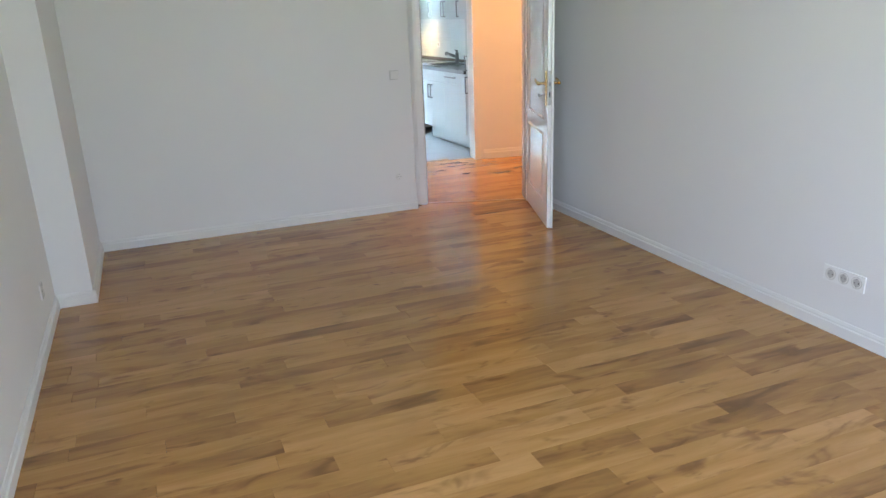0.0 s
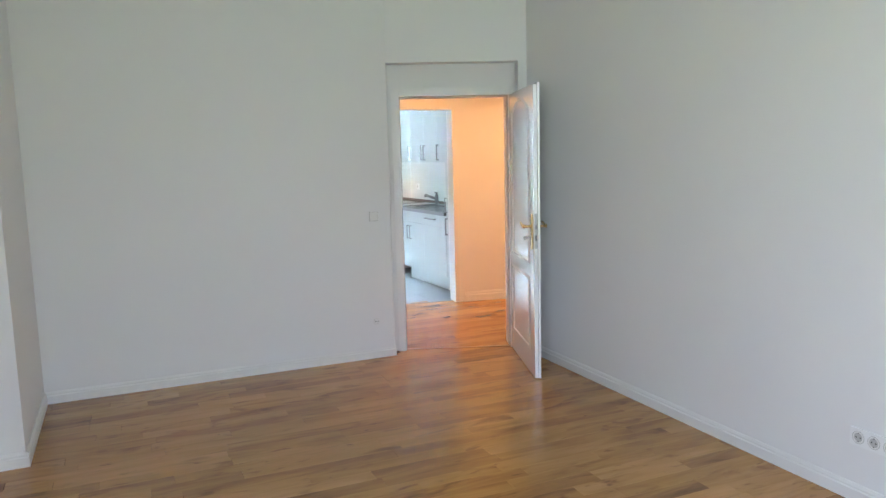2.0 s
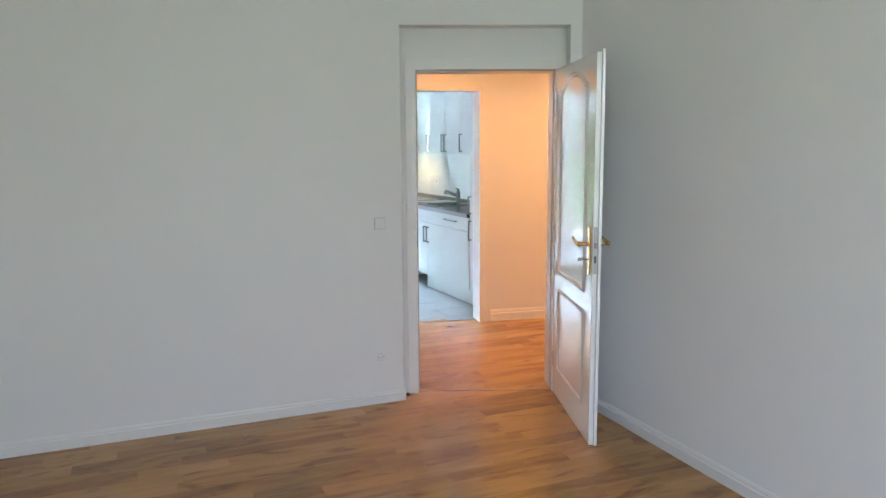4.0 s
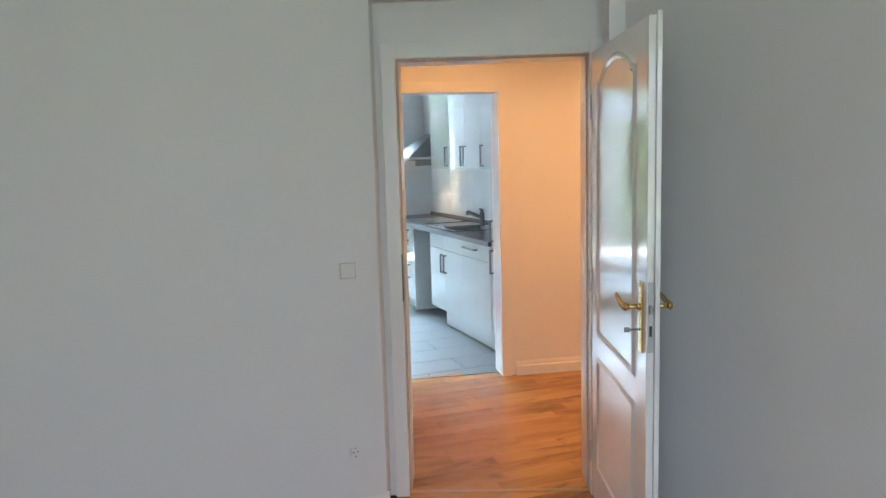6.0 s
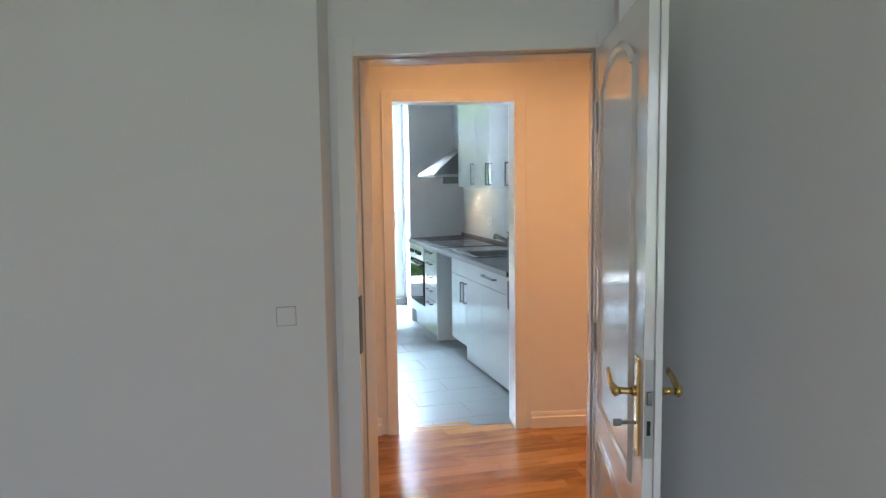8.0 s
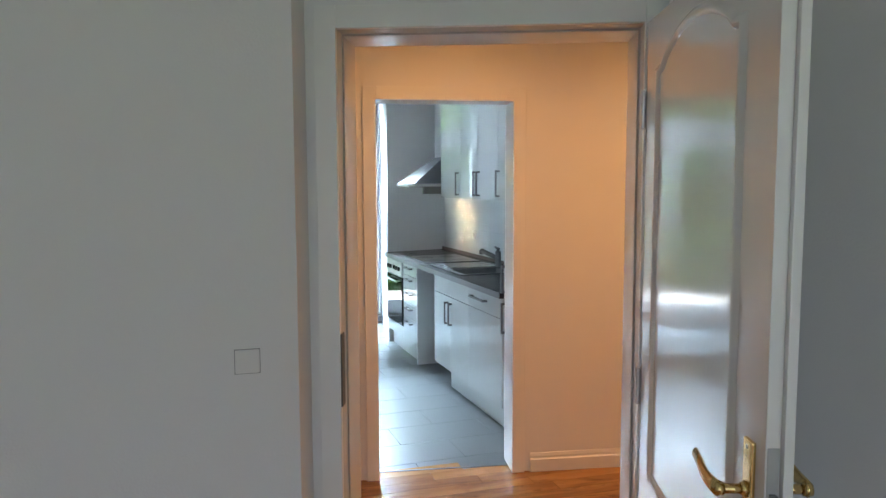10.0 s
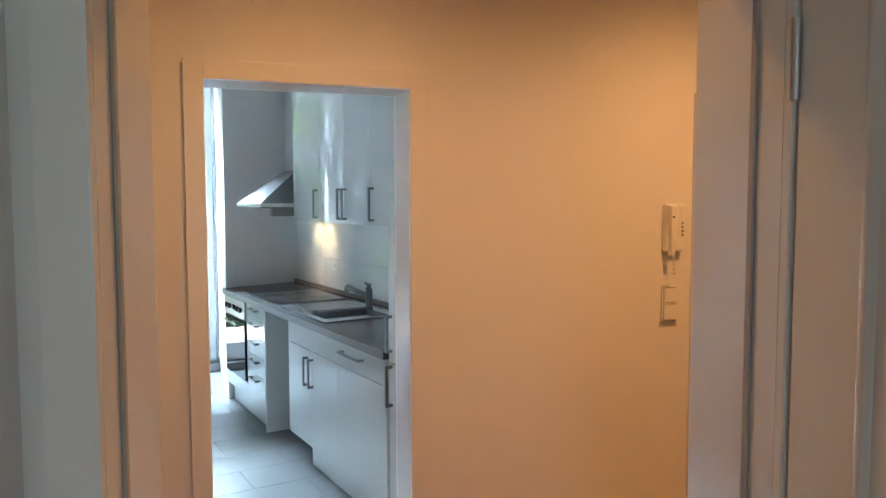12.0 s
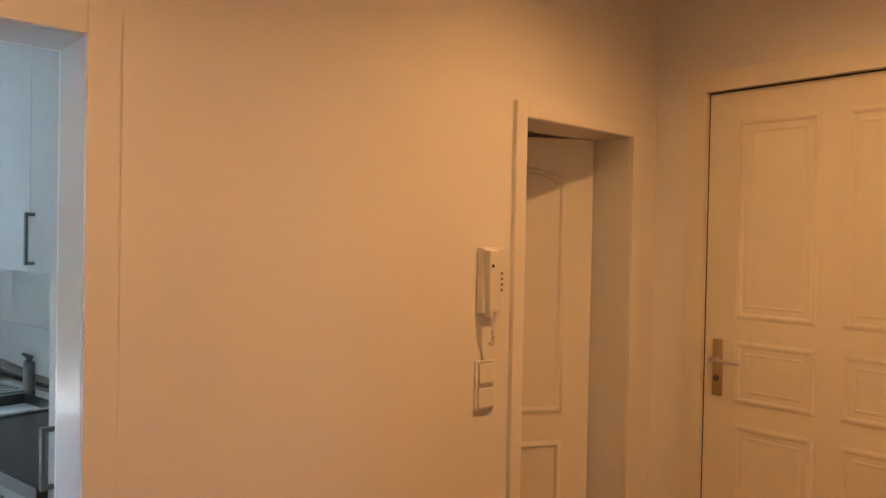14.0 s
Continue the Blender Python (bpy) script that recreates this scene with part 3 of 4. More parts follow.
def outlet(parent, cx, cz):
    bm = bmesh.new()
    n = 28
    ro, ri = 0.0235, 0.0195
    rings = []
    for r, y in ((0.026, -0.0092), (ro, -0.0105), (ri, -0.0095), (ri, -0.0011)):
        rings.append([bm.verts.new((cx + r * math.cos(2 * math.pi * k / n), y, cz + r * math.sin(2 * math.pi * k / n))) for k in range(n)])
    for q, s in zip(rings, rings[1:]):
        for k in range(n):
            bm.faces.new((q[k], q[(k + 1) % n], s[(k + 1) % n], s[k]))
    bm.faces.new(rings[-1])
    bmesh.ops.recalc_face_normals(bm, faces=bm.faces)
    o = part("outlet", bm, PLAST, parent)
    bm = bmesh.new()
    disc(bm, (cx, -0.0088, cz), (0, -1, 0), 0.0285, 0.0003, 28)
    part("ring", bm, RING, o)
    bm = bmesh.new()
    for dx in (-0.0095, 0.0095):
        disc(bm, (cx + dx, -0.0095, cz), (0, 1, 0), 0.0032, 0.006, 10)
    part("pin_hole", bm, HOLE_SHADE, o)
    for q in (0.01825, -0.01825):
        part("earth_clip", boxes((cx - 0.003, cx + 0.003, -0.0098, -0.004, cz + q - 0.0022, cz + q + 0.0022)), DARKM, o)


def sockets(m, n, label):
    s = thing("wall_socket", m, label, "wall socket", "white wall sockets")
    w = 0.0405 + 0.0355 * (n - 1)
    part("plate", boxes((-w, w, -0.009, 0, -0.0405, 0.0405), bevel=0.003), SOCKW, s)
    for i in range(n):
        outlet(s, (i - (n - 1) / 2) * 0.071, 0)
    return s


def on_wall(x, y, deg, z):
    return plan(x, y, deg) @ Matrix.Translation((0, 0, z))


rocker(on_wall(1.853, 5.7145, 0, 1.089), "white square light switch on the living room wall")
sockets(on_wall(1.853, 5.7145, 0, 0.285), 1, "single white wall socket")
sockets(on_wall(2.9645, 2.468, -90, 0.29), 3, "triple white wall socket low on the wall")
sockets(on_wall(2.9645, 2.17, -90, 0.29), 2, "double white wall socket low on the wall")
sockets(on_wall(-0.6145, 4.24, 90, 0.256), 1, "single white wall socket low on the wall")
x, y = at(MH, -0.99, 0.0145)
rocker(on_wall(x, y, -8.5, 1.077), "white light switch beside the kitchen doorway")
x, y = at(MH, 1.160, 0.0145)
rocker(on_wall(x, y, -8.5, 1.172), "white light switch under the door phone")
rocker(on_wall(x, y, -8.5, 1.098), "white light switch under the door phone")


def intercom():
    x, y = at(MH, 1.168, 0.0145)
    s = thing("door_phone", on_wall(x, y, -8.5, 1.46), "cream plastic door phone with a handset on the wall", "intercom")
    part("housing", boxes((-0.046, 0.046, -0.03, 0, -0.10, 0.10), bevel=0.008), PLAST, s)
    bm = bmesh.new()
    v = [bm.verts.new(q) for q in ((-0.045, -0.029, 0.097), (-0.004, -0.029, 0.097), (-0.014, -0.029, -0.118), (-0.036, -0.029, -0.118),
                                   (-0.043, -0.056, 0.092), (-0.006, -0.056, 0.092), (-0.016, -0.050, -0.112), (-0.034, -0.050, -0.112))]
    for f in ((3, 2, 1, 0), (4, 5, 6, 7), (0, 1, 5, 4), (1, 2, 6, 5), (2, 3, 7, 6), (3, 0, 4, 7)):
        bm.faces.new([v[k] for k in f])
    bmesh.ops.recalc_face_normals(bm, faces=bm.faces)
    bmesh.ops.bevel(bm, geom=list(bm.edges), offset=0.006, segments=3, affect="EDGES", profile=0.6)
    part("handset", bm, PLAST, s, "", True)
    bm = bmesh.new()
    disc(bm, (-0.030, -0.0545, 0.045), (0, -1, 0), 0.005, 0.002, 12)
    part("earpiece_hole", bm, HOLE_SHADE, s)
    for i in range(4):
        part("button", boxes((0.030, 0.039, -0.0325, -0.029, -0.035 + 0.017 * i, -0.027 + 0.017 * i), bevel=0.001), mat("pale_button", (0.22, 0.20, 0.17), 0.4, vary=0.05), s)
    bm = bmesh.new()
    pts = []
    for i in range(70):
        a = i / 69
        c = Vector((-0.025 + 0.012 * math.sin(a * math.pi), -0.045, -0.105 - 0.10 * math.sin(a * math.pi * 0.62) + 0.012 * a))
        pts.append(c + Vector((math.cos(i * 1.9) * 0.006, math.sin(i * 1.9) * 0.006, 0)))
    tube(bm, pts, 0.0022, 6)
    part("cord", bm, PLAST, s, "coiled cord")


intercom()


# ---------------------------------------------------------------- kitchen cabinets
FX = -0.640     # fronts of the base units
UX = -0.360     # fronts of the wall units
TOP = 0.89


def bar_handle(parent, y, z, length, vertical, x):
    """A square bow handle standing 32 mm off a front."""
    h = length / 2
    bm = bmesh.new()
    if vertical:
        box(bm, x - 0.034, x - 0.024, y - 0.007, y + 0.007, z - h, z + h, 0.0015)
        for s in (-1, 1):
            box(bm, x - 0.026, x, y - 0.0065, y + 0.0065, z + s * (h - 0.007) - 0.0065, z + s * (h - 0.007) + 0.0065, 0.001)
    else:
        box(bm, x - 0.034, x - 0.024, y - h, y + h, z - 0.007, z + 0.007, 0.0015)
        for s in (-1, 1):
            box(bm, x - 0.026, x, y + s * (h - 0.007) - 0.0065, y + s * (h - 0.007) + 0.0065, z - 0.0065, z + 0.0065, 0.001)
    part("handle", bm, DARKM, parent, "dark square bow handle")


def front(parent, name, y0, y1, z0, z1, x, handle=None):
    f = part(name, boxes((x, x + 0.018, y0 + 0.0015, y1 - 0.0015, z0 + 0.0015, z1 - 0.0015), bevel=0.0015), GLOSS, parent)
    if handle:
        bar_handle(f, *handle, x)
    return f


def unit(name, y0, y1, z0, z1, x, depth_to, label, category):
    c = thing(name, MK, label, category)
    t = 0.016
    xb = x + 0.019
    part("body", boxes((xb, depth_to, y0 + 0.0005, y0 + t, z0, z1), (xb, depth_to, y1 - t, y1 - 0.0005, z0, z1), (xb, depth_to, y0 + t, y1 - t, z0, z0 + t),
                       (xb, depth_to, y0 + t, y1 - t, z1 - t, z1), (depth_to - 0.008, depth_to, y0 + t, y1 - t, z0 + t, z1 - t)), CARC, c)
    return c


PL = 0.15
# drawer and door unit beside the tall unit
c = unit("base_cabinet", -0.06, 0.52, PL, 0.85, FX, 0.0, "glossy white base cabinet with a drawer over one door", "kitchen cabinet")
front(c, "drawer", -0.06, 0.52, 0.715, 0.85, FX, (0.315, 0.795, 0.26, False))
front(c, "door", -0.06, 0.52, PL, 0.715, FX)
part("plinth", boxes((FX + 0.05, FX + 0.066, -0.06, 0.52, 0.002, PL)), GLOSS, c)
# sink unit with two doors
c = unit("base_cabinet", 0.52, 1.285, PL, 0.85, FX, 0.0, "glossy white sink cabinet with two doors", "kitchen cabinet")
front(c, "false_drawer", 0.52, 0.91, 0.715, 0.85, FX)
front(c, "false_drawer", 0.91, 1.285, 0.715, 0.85, FX)
front(c, "door", 0.52, 0.91, PL, 0.715, FX, (0.875, 0.59, 0.17, True))
front(c, "door", 0.91, 1.285, PL, 0.715, FX, (0.955, 0.59, 0.17, True))
part("plinth", boxes((FX + 0.05, FX + 0.066, 0.52, 1.03, 0.002, PL)), GLOSS, c)
# drawer unit past the open appliance space
c = unit("drawer_cabinet", 1.775, 2.19, PL, 0.85, FX, 0.0, "glossy white drawer cabinet with five drawers", "kitchen cabinet")
zs = [0.15, 0.36, 0.49, 0.62, 0.745, 0.85]
for z0, z1 in zip(zs, zs[1:]):
    front(c, "drawer", 1.775, 2.19, z0, z1, FX, (1.98, z1 - 0.035, 0.17, False))
part("side_panel", boxes((FX + 0.002, -0.05, 1.757, 1.774, 0.002, 0.85)), CARC, c)
part("plinth", boxes((FX + 0.05, FX + 0.066, 1.775, 2.19, 0.002, PL)), GLOSS, c)


def oven():
    c = unit("oven_cabinet", 2.19, 2.74, PL, 0.85, FX, -0.05, "white oven housing under the hob", "kitchen cabinet")
    part("plinth", boxes((FX + 0.05, FX + 0.066, 2.19, 2.74, 0.002, PL)), GLOSS, c)
    front(c, "filler", 2.19, 2.74, PL, 0.25, FX)
    o = thing("oven", MK, "built-in black glass oven with a steel panel", "oven")
    part("door", boxes((FX - 0.012, FX + 0.015, 2.205, 2.725, 0.26, 0.70), bevel=0.003), BLACK, o)
    part("panel", boxes((FX - 0.012, FX + 0.015, 2.205, 2.725, 0.71, 0.84), bevel=0.003), STEEL, o)
    bm = bmesh.new()
    tube(bm, [(FX - 0.05, 2.24, 0.665), (FX - 0.05, 2.69, 0.665)], 0.009, 12)
    for yy in (2.28, 2.65):
        tube(bm, [(FX - 0.05, yy, 0.665), (FX - 0.012, yy, 0.665)], 0.006, 8)
    part("handle", bm, STEEL, o, "steel bar handle", True)
    for yy in (2.28, 2.36, 2.57, 2.65):
        bm = bmesh.new()
        disc(bm, (FX - 0.012, yy, 0.775), (-1, 0, 0), 0.019, 0.02, 18)
        part("knob", bm, DARK, o)
    part("display", boxes((FX - 0.0135, FX - 0.0115, 2.42, 2.51, 0.755, 0.795)), BLACK, o)


oven()

# tall unit at the near end
c = unit("tall_cabinet", -0.62, -0.085, PL, 2.1, FX, 0.0, "glossy white tall cabinet with two doors", "kitchen cabinet")
front(c, "door", -0.62, -0.085, PL, 0.84, FX, (-0.115, 0.735, 0.19, True))
front(c, "door", -0.62, -0.085, 0.84, 2.1, FX, (-0.115, 0.975, 0.17, True))
part("plinth", boxes((FX + 0.05, FX + 0.066, -0.62, -0.085, 0.002, PL)), GLOSS, c)

# wall units
for y0, y1, hy in ((1.445, 1.94, 1.485), (1.06, 1.445, 1.095), (0.68, 1.06, 1.022), (0.30, 0.68, 0.645), (-0.06, 0.30, 0.26)):
    c = unit("wall_cabinet", y0, y1, 1.437, 2.36, UX, 0.0, "glossy white wall cabinet with one door", "wall cabinet")
    tagged(c, group="wall cabinets")
    front(c, "door", y0, y1, 1.435, 2.36, UX, (hy, 1.555, 0.19, True))


def sheet_hole(bm, X, Y, hx, hy, z0, z1):
    """A slab X[0]..X[1] by Y[0]..Y[1] with a rectangular hole."""
    for x0, x1, y0, y1 in ((X[0], X[1], Y[0], hy[0]), (X[0], X[1], hy[1], Y[1]), (X[0], hx[0], hy[0], hy[1]), (hx[1], X[1], hy[0], hy[1])):
        box(bm, x0, x1, y0, y1, z0, z1)
    return bm


w = thing("worktop", MK, "dark grey laminate kitchen worktop along the wall", "worktop")
bm = sheet_hole(bmesh.new(), (-0.667, -0.003), (-0.082, 2.752), (-0.56, -0.16), (0.815, 1.17), 0.852, TOP)
part("slab", bm, WTOP, w)
part("front_edge", boxes((-0.671, -0.6675, -0.082, 2.752, 0.852, TOP), bevel=0.001), mat("worktop_edge", (0.20, 0.20, 0.20), 0.35, vary=0.1, vary_scale=20), w)
bm = prism(bmesh.new(), [(-0.667, 2.753), (-0.003, 2.753), (-0.003, 2.915), (-0.62, 2.76)], 0.852, TOP)
part("end_piece", bm, WTOP, w)
part("upstand", boxes((-0.025, -0.003, -0.08, 2.90, TOP + 0.0005, TOP + 0.028), bevel=0.004), mat("upstand_profile", (0.30, 0.25, 0.22), 0.25, 0.3, vary=0.1), w, "slim brown wall profile")


def sink():
    s = thing("sink", MK, "stainless steel inset sink with a drainer", "sink")
    z = TOP + 0.004
    bm = bmesh.new()
    y0, y1, x0, x1 = 0.785, 1.515, -0.60, -0.085
    b0, b1, c0, c1 = 0.825, 1.16, -0.555, -0.165
    sheet_hole(bm, (x0, x1), (y0, y1), (c0, c1), (b0, b1), TOP + 0.0005, z)
    part("rim", bm, SINK, s)
    bm = bmesh.new()
    for q in ((x0 - 0.002, x0 + 0.008, y0 - 0.002, y1 + 0.002), (x1 - 0.008, x1 + 0.002, y0 - 0.002, y1 + 0.002)):
        box(bm, *q, z, z + 0.003, 0.001)
    box(bm, x0 + 0.008, x1 - 0.008, y0 - 0.002, y0 + 0.008, z, z + 0.003, 0.001)
    box(bm, x0 + 0.008, x1 - 0.008, y1 - 0.008, y1 + 0.002, z, z + 0.003, 0.001)
    part("raised_edge", bm, SINK, s)
    for i in range(6):
        yy = 1.195 + i * 0.050
        part("drainer_rib", boxes((-0.53, -0.15, yy, yy + 0.026, z, z + 0.009), bevel=0.004), SINK, s)
    bm = boxes((c0, c1, b0, b1, 0.725, 0.727), (c0 - 0.002, c0, b0, b1, 0.727, z - 0.001), (c1, c1 + 0.002, b0, b1, 0.727, z - 0.001),
               (c0, c1, b0 - 0.002, b0, 0.727, z - 0.001), (c0, c1, b1, b1 + 0.002, 0.727, z - 0.001))
    # same steel as the rim, with the bowl's shade put into a darker colour
    part("bowl", bm, mat("shaded_bowl_steel", (0.17, 0.17, 0.17), 0.35, 1.0, vary=0.08, vary_scale=20), s)
    bm = bmesh.new()
    disc(bm, (-0.36, 0.99, 0.7272), (0, 0, 1), 0.042, 0.002, 24)
    part("drain", bm, DARKM, s)
    bm = bmesh.new()
    disc(bm, (-0.505, 1.178, z), (0, 0, 1), 0.014, 0.012, 16)
    part("waste_knob", bm, DARKM, s)


def tap():
    s = thing("kitchen_tap", MK, "dark grey kitchen mixer tap beside the sink", "tap")
    x, y = -0.128, 1.205
    bm = bmesh.new()
    tube(bm, [(x, y, TOP + 0.004), (x, y, TOP + 0.125)], 0.024, 16, 0.022)
    part("body", bm, DARKM, s, "", True)
    bm = bmesh.new()
    tube(bm, [(x, y, TOP + 0.07), (x - 0.02, y + 0.07, TOP + 0.085), (x - 0.06, y + 0.20, TOP + 0.115)], 0.017, 14, 0.02)
    tube(bm, [(x - 0.06, y + 0.20, TOP + 0.12), (x - 0.062, y + 0.203, TOP + 0.088)], 0.02, 14)
    part("spout", bm, DARKM, s, "", True)
    bm = bmesh.new()
    tube(bm, [(x, y, TOP + 0.125), (x + 0.004, y - 0.004, TOP + 0.143), (x - 0.012, y + 0.035, TOP + 0.158)], 0.02, 12, 0.007)
    part("lever", bm, DARKM, s, "", True)


sink()
tap()
h = thing("hob", MK, "black glass ceramic hob set in the worktop", "hob")
part("glass", boxes((-0.59, -0.09, 1.66, 2.27, TOP + 0.0005, TOP + 0.005), bevel=0.0015), BLACK, h)
for yy, xx, r in ((1.82, -0.46, 0.09), (2.1, -0.46, 0.075), (1.82, -0.22, 0.075), (2.1, -0.22, 0.09)):
    bm = bmesh.new()
    tube(bm, [(xx, yy, TOP + 0.0051), (xx, yy, TOP + 0.0054)], r, 32)
    part("cooking_zone", bm, mat("zone_print", (0.035, 0.035, 0.036), 0.12, vary=0.1), h)


def hood():
    s = thing("cooker_hood", MK, "stainless steel chimney cooker hood", "cooker hood")
    y0, y1, x0, xw, zb = 1.955, 2.545, -0.595, 0.0, 1.533
    cy0, cy1, cx = 2.12, 2.38, -0.27
    bm = bmesh.new()
    lo = [bm.verts.new(p) for p in ((x0, y0, zb + 0.025), (xw, y0, zb + 0.025), (xw, y1, zb + 0.025), (x0, y1, zb + 0.025))]
    hi = [bm.verts.new(p) for p in ((cx, cy0, 1.80), (xw, cy0, 1.80), (xw, cy1, 1.80), (cx, cy1, 1.80))]
    for i in range(4):
        bm.faces.new((lo[i], lo[(i + 1) % 4], hi[(i + 1) % 4], hi[i]))
    bm.faces.new(hi)
    bm.faces.new(lo[::-1])
    bmesh.ops.recalc_face_normals(bm, faces=bm.faces)
    # the hood's steel, darkened here in colour for shade the lamp outside washes out
    part("canopy", bm, mat("shaded_hood_steel", (0.25, 0.26, 0.27), 0.5, 1.0, vary=0.06, vary_scale=15, bump=0.05, bump_scale=90), s)
    part("rim", boxes((x0, xw, y0, y1, zb, zb + 0.0245), bevel=0.002), STEEL, s)
    part("filter", boxes((-0.50, -0.05, y0 + 0.06, y1 - 0.06, zb - 0.012, zb - 0.0005)), DARKM, s, "dark grease filter")
    part("lamp_box", boxes((-0.51, -0.02, y0 + 0.005, y0 + 0.05, zb - 0.066, zb - 0.001), bevel=0.003), DARKM, s)
    part("chimney", boxes((cx, xw, cy0, cy1, 1.801, 2.9), bevel=0.002), STEEL, s)


hood()
s = sockets(MK @ Matrix.Translation((0.012, 2.08, 1.088)) @ Matrix.Rotation(radians(-90), 4, "Z"), 1, "white wall socket on the kitchen tiles")

# ---------------------------------------------------------------- garden outside the kitchen
def foliage(bm, centre, radii, count, size, rng, flatten=1.0):
    """Small bent leaves scattered in clumps through an uneven volume."""
    c = Vector(centre)
    clumps = []
    for _ in range(max(6, count // 45)):
        d = Vector((rng.gauss(0, 1), rng.gauss(0, 1), rng.gauss(0, 1))).normalized()
        clumps.append(c + Vector((d.x * radii[0], d.y * radii[1], d.z * radii[2])) * rng.uniform(0.35, 1.0))
    for _ in range(count):
        k = rng.choice(clumps)
        p = k + Vector((rng.gauss(0, 1), rng.gauss(0, 1), rng.gauss(0, 0.7))) * min(radii) * 0.22
        r = Euler((rng.uniform(-1, 1), rng.uniform(-1, 1), rng.uniform(0, 6.3))).to_matrix()
        s = size * rng.uniform(0.6, 1.3)
        a, b, d, e, f = (Vector(q) for q in ((0, -1, 0), (0.42, 0, 0.1), (0, 1, -0.1), (-0.42, 0, 0.1), (0, 0, 0)))
        v = [bm.verts.new(p + r @ (q * s)) for q in (a, b, d, e)]
        bm.faces.new((v[0], v[1], v[2])), bm.faces.new((v[0], v[2], v[3]))
    return bm


def tree(x, y, h, spread, seed):
    rng = random.Random(seed)
    t = thing("tree", plan(x, y, 0), "leafy green garden tree behind the balcony door", "tree")
    bm = bmesh.new()
    pts = [(rng.uniform(-0.08, 0.08) * i, rng.uniform(-0.08, 0.08) * i, -0.4 + h * 0.75 * i / 7) for i in range(8)]
    tube(bm, pts, 0.15, 12, 0.05)
    part("trunk", bm, BARK, t)
    for _ in range(9):
        k = rng.randint(2, 7)
        p = Vector(pts[k])
        a = rng.uniform(0, 6.3)
        q = p + Vector((math.cos(a), math.sin(a), rng.uniform(0.3, 0.9))) * spread * 0.6
        bm = bmesh.new()
        tube(bm, [p, (p + q) / 2 + Vector((0, 0, 0.15)), q], 0.05, 8, 0.015)
        part("limb", bm, BARK, t)
    bm = bmesh.new()
    foliage(bm, (0, 0, h * 0.58), (spread, spread, h * 0.46), 8000, 0.10, rng)
    part("crown", bm, LEAF, t)


gx, gy = at(MF, -0.4, 3.0)
GZ = -0.35
struct("ground", boxes((-300, 300, -300, 300, GZ - 0.6, GZ - 0.02)), LAWN, "green lawn outside", "ground")
struct("terrace", boxes((-2.2, 1.6, WV + 0.31, WV + 2.4, GZ - 0.1, 0.0)), PAVE, "pale stone terrace outside the balcony door", "terrace", MF)
for u, v, hh, sp, sd in ((-1.6, 6.0, 6.0, 2.2, 3), (1.42, 5.3, 6.0, 2.2, 5), (3.2, 8.0, 7.5, 2.8, 8), (-3.6, 8.0, 7.0, 2.7, 11), (0.3, 9.5, 7.5, 3.0, 14), (4.6, 11.5, 8.5, 3.4, 17)):
    x, y = at(MF, u, v)
    tree(x, y, hh, sp, sd)
for i, (u, v) in enumerate(((-2.6, 3.5), (-1.2, 3.7), (0.2, 3.9), (1.6, 4.2), (3.0, 4.6))):
    rng = random.Random(40 + i)
    x, y = at(MF, u, v)
    b = thing("shrub", plan(x, y, 0), "dense dark green garden shrub at the terrace", "shrub", "terrace shrubs")
    bm = bmesh.new()
    foliage(bm, (0, 0, 0.45), (0.9, 0.6, 0.85), 3600, 0.065, rng)
    part("leaves", bm, HEDGE, b)
    bm = bmesh.new()
    for k in range(5):
        a = rng.uniform(0, 6.3)
        tube(bm, [(0.05 * math.cos(a), 0.05 * math.sin(a), GZ - 0.05), (0.4 * math.cos(a), 0.3 * math.sin(a), 0.6)], 0.015, 6, 0.006)
    part("stem", bm, BARK, b)

hd = thing("hedge", MF @ plan(1.5, 13.5, 0), "tall dark green hedge at the end of the garden", "hedge")
bm = bmesh.new()
for hx in range(-9, 10):
    foliage(bm, (hx * 1.1, 0, 1.2), (0.9, 0.6, 1.6), 900, 0.13, random.Random(70 + hx))
part("leaves", bm, HEDGE, hd)

# ---------------------------------------------------------------- floors, piece by piece
OUT = [(-0.72, YB - 0.1), (3.06, YB - 0.1), (3.06, 5.36), at(MD, 3.1, 0.15), at(MH, 2.16, 0.11), at(MH, -2.45, 0.11), at(MH, -2.45, -1.05), (-0.72, 5.9)]
sub = struct("floor", prism(bmesh.new(), OUT, -0.12, -0.0145), UNDER, "oak plank floor through living room and hall", "floor")


def plank_mesh(length, width, gap=0.0003):
    bm = bmesh.new()
    x, y, c = length / 2 - gap, width / 2 - gap, 0.0005
    base = [bm.verts.new(p) for p in ((-x, -y, -0.014), (x, -y, -0.014), (x, y, -0.014), (-x, y, -0.014))]
    mid = [bm.verts.new(p) for p in ((-x, -y, -c), (x, -y, -c), (x, y, -c), (-x, y, -c))]
    top = [bm.verts.new(p) for p in ((-x + c, -y + c, 0), (x - c, -y + c, 0), (x - c, y - c, 0), (-x + c, y - c, 0))]
    for a, b in ((base, mid), (mid, top)):
        for i in range(4):
            bm.faces.new((a[i], a[(i + 1) % 4], b[(i + 1) % 4], b[i]))
    bm.faces.new(top)
    bmesh.ops.recalc_face_normals(bm, faces=bm.faces)
    return bm


IH, ID = MH.inverted(), MD.inverted()


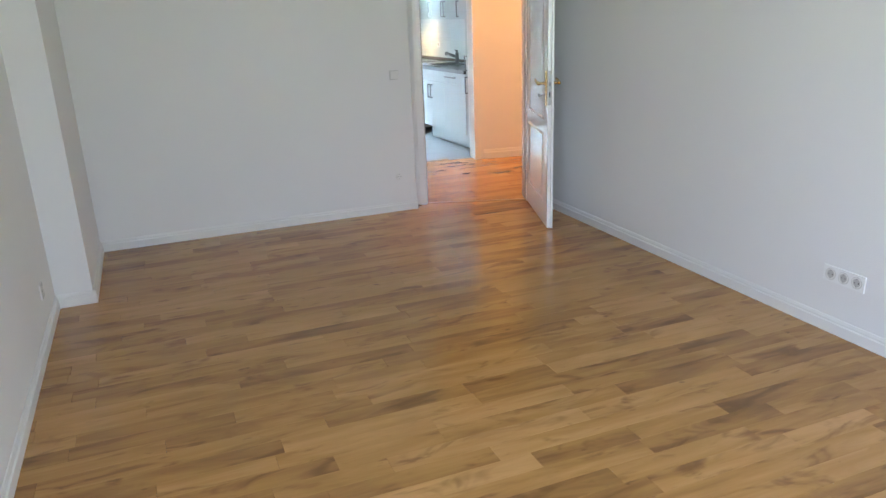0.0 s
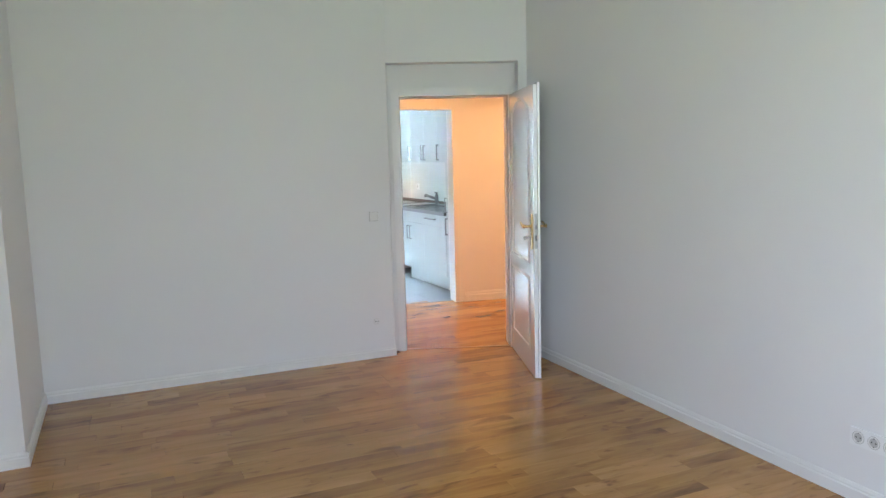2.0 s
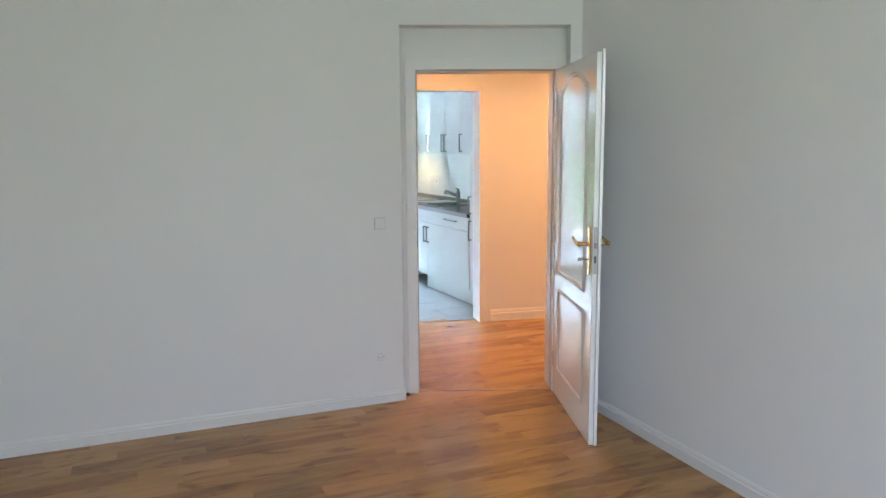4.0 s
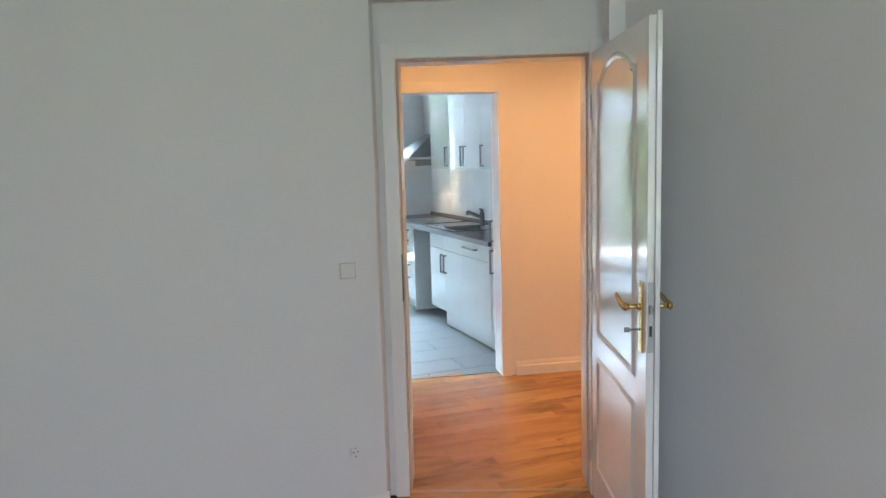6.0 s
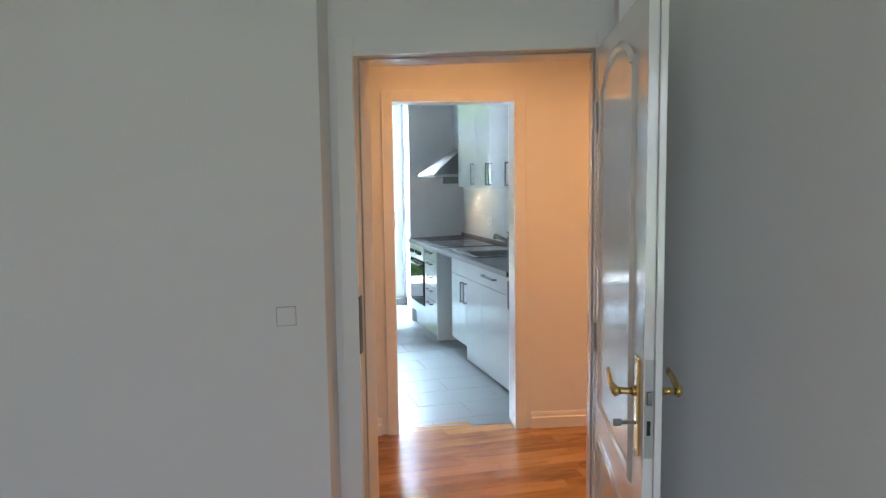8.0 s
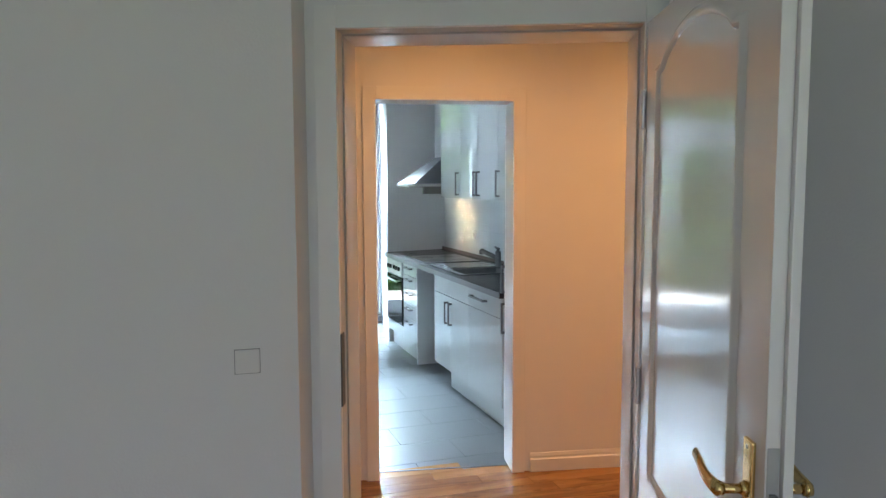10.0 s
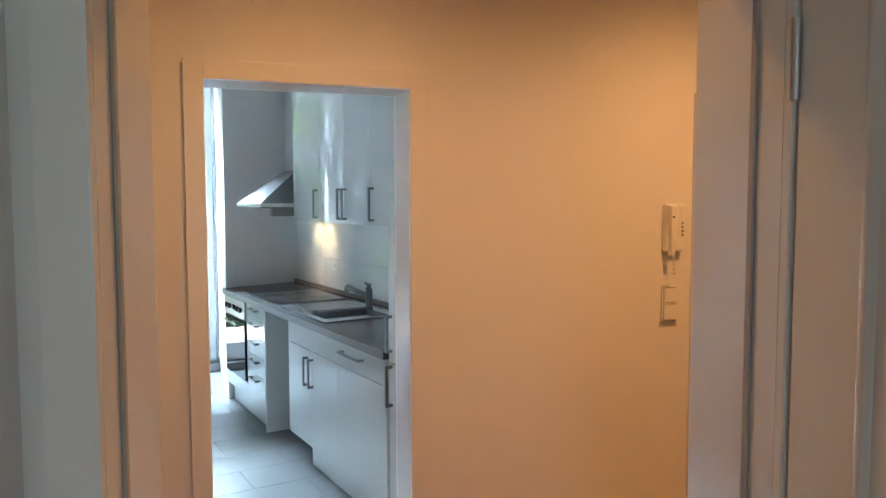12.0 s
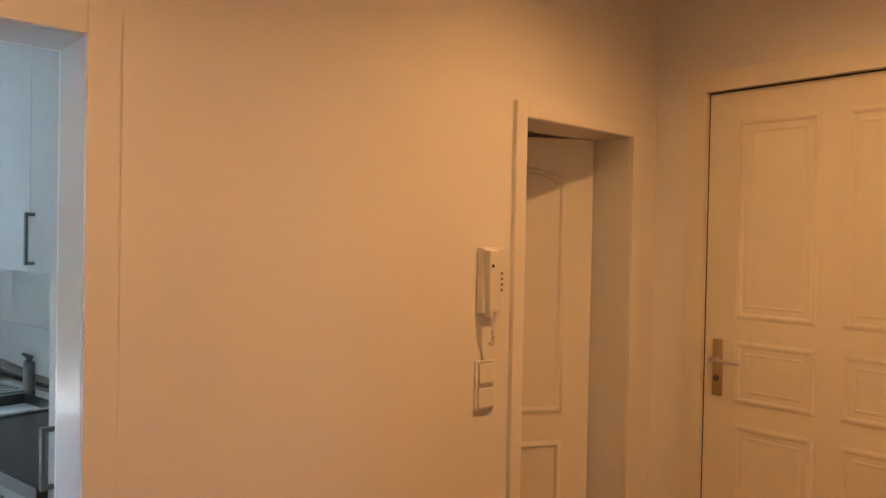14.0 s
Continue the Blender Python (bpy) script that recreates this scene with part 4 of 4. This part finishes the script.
def inside(x, y):
    """Whether a place lies under the rooms or within the thickness of their walls."""
    if y < 5.76 and -0.70 < x < 3.04:
        return y < 4.70 or x > -0.5
    p, q = IH @ Vector((x, y, 0)), ID @ Vector((x, y, 0))
    return (-2.45 < p.x < 2.16 and p.y < 0.11 and q.y > 0.06) or (-0.04 < q.x < 0.87 and -0.2 < q.y < DT + 0.01)


PW = 0.098
LENGTHS = (0.42, 0.62, 0.82, 1.05)
kinds = {q: mesh("plank", plank_mesh(q, PW), OAK) for q in LENGTHS}
rng = random.Random(21)
near, far = [], []
y = YB - 0.05
while y < 8.0:
    x = -1.6 - rng.uniform(0, 0.8)
    while x < 5.6:
        q = rng.choice(LENGTHS)
        n = 24
        ok = [inside(x + q * (i + 0.5) / n, y - 0.03) or inside(x + q * (i + 0.5) / n, y + 0.03) for i in range(n)]
        if any(ok):
            a, b = ok.index(True), n - ok[::-1].index(True)
            x0, x1 = x + q * a / n, x + q * b / n
            (near if 1.55 < y < 6.95 and -0.5 < x + q / 2 < 3.8 else far).append(((x0 + x1) / 2, y, round(x1 - x0, 4)))
        x += q
    y += PW
near.sort(key=lambda r: r[1])
far += near[300:]
for cx, cy, q in near[:300]:
    if q not in kinds:
        kinds[q] = mesh("plank", plank_mesh(q, PW), OAK)
    o = new("plank", kinds[q])
    o.location = (cx, cy, 0)
    o.parent = sub
verts, faces = [], []
for cx, cy, q in far:
    x, yy = q / 2 - 0.0003, PW / 2 - 0.0003
    n, c = len(verts), 0.0005
    verts += [(cx - x, cy - yy, -0.014), (cx + x, cy - yy, -0.014), (cx + x, cy + yy, -0.014), (cx - x, cy + yy, -0.014),
              (cx - x + c, cy - yy + c, 0), (cx + x - c, cy - yy + c, 0), (cx + x - c, cy + yy - c, 0), (cx - x + c, cy + yy - c, 0)]
    faces += [(n + 4, n + 5, n + 6, n + 7)] + [(n + i, n + (i + 1) % 4, n + 4 + (i + 1) % 4, n + 4 + i) for i in range(4)]
me = bpy.data.meshes.new("planks")
me.from_pydata(verts, [], faces)
me.materials.append(OAK)
o = new("planks", me)
o.parent = sub
tagged(o, kind="stuff")
bm = boxes((0.0, DW, 0.03, 0.06, -0.005, 0.003), bevel=0.001)
struct("threshold_strip", bm, mat("strip_oak", (0.40, 0.22, 0.08), 0.35, vary=0.15, vary_scale=20), "slim oak strip across the doorway", "threshold", MD)

# kitchen tiles
kf = struct("floor_kitchen", boxes((-2.3, 0.1, -0.66, 4.1, -0.12, -0.0065)), GROUT, "grey stoneware tiled kitchen floor", "floor", MK)
bm = bmesh.new()
box(bm, -0.2995, 0.2995, -0.1495, 0.1495, -0.012, 0.0, 0.001)
tile = mesh("tile", bm, SLATE)
for j in range(18):
    for i in range(5):
        o = new("tile", tile)
        o.location = (-2.2 + i * 0.602 + (0.301 if j % 2 else 0.0), -0.46 + j * 0.302 - 0.05, -0.0015)
        o.parent = kf
struct("threshold_kitchen", boxes((-0.714, 0.0, 0.105, 0.118, -0.01, 0.003)), DARKM, "slim metal strip between planks and tiles", "threshold", MH)
# wall tiles over the worktop
ws = struct("tile_splashback", boxes((0.014, 0.0195, -0.08, 2.93, TOP + 0.001, 1.60)), WGROUT, "large glossy white tiles over the worktop", "splashback", MK)
meshes = {}
for z0, z1 in ((TOP + 0.002, 1.134), (1.137, 1.4345), (1.4375, 1.598)):
    bm = bmesh.new()
    box(bm, -0.004, 0.004, -0.2985, 0.2985, z0, z1, 0.001)
    me = mesh("tile", bm, WTILE)
    for i in range(5):
        yy = 0.22 + i * 0.6
        if z0 > 1.43 and not 1.9 < yy + 0.3:
            continue
        if yy + 0.3 > 2.95:
            continue
        o = new("tile", me)
        o.location = (0.0125, yy, 0)
        o.parent = ws
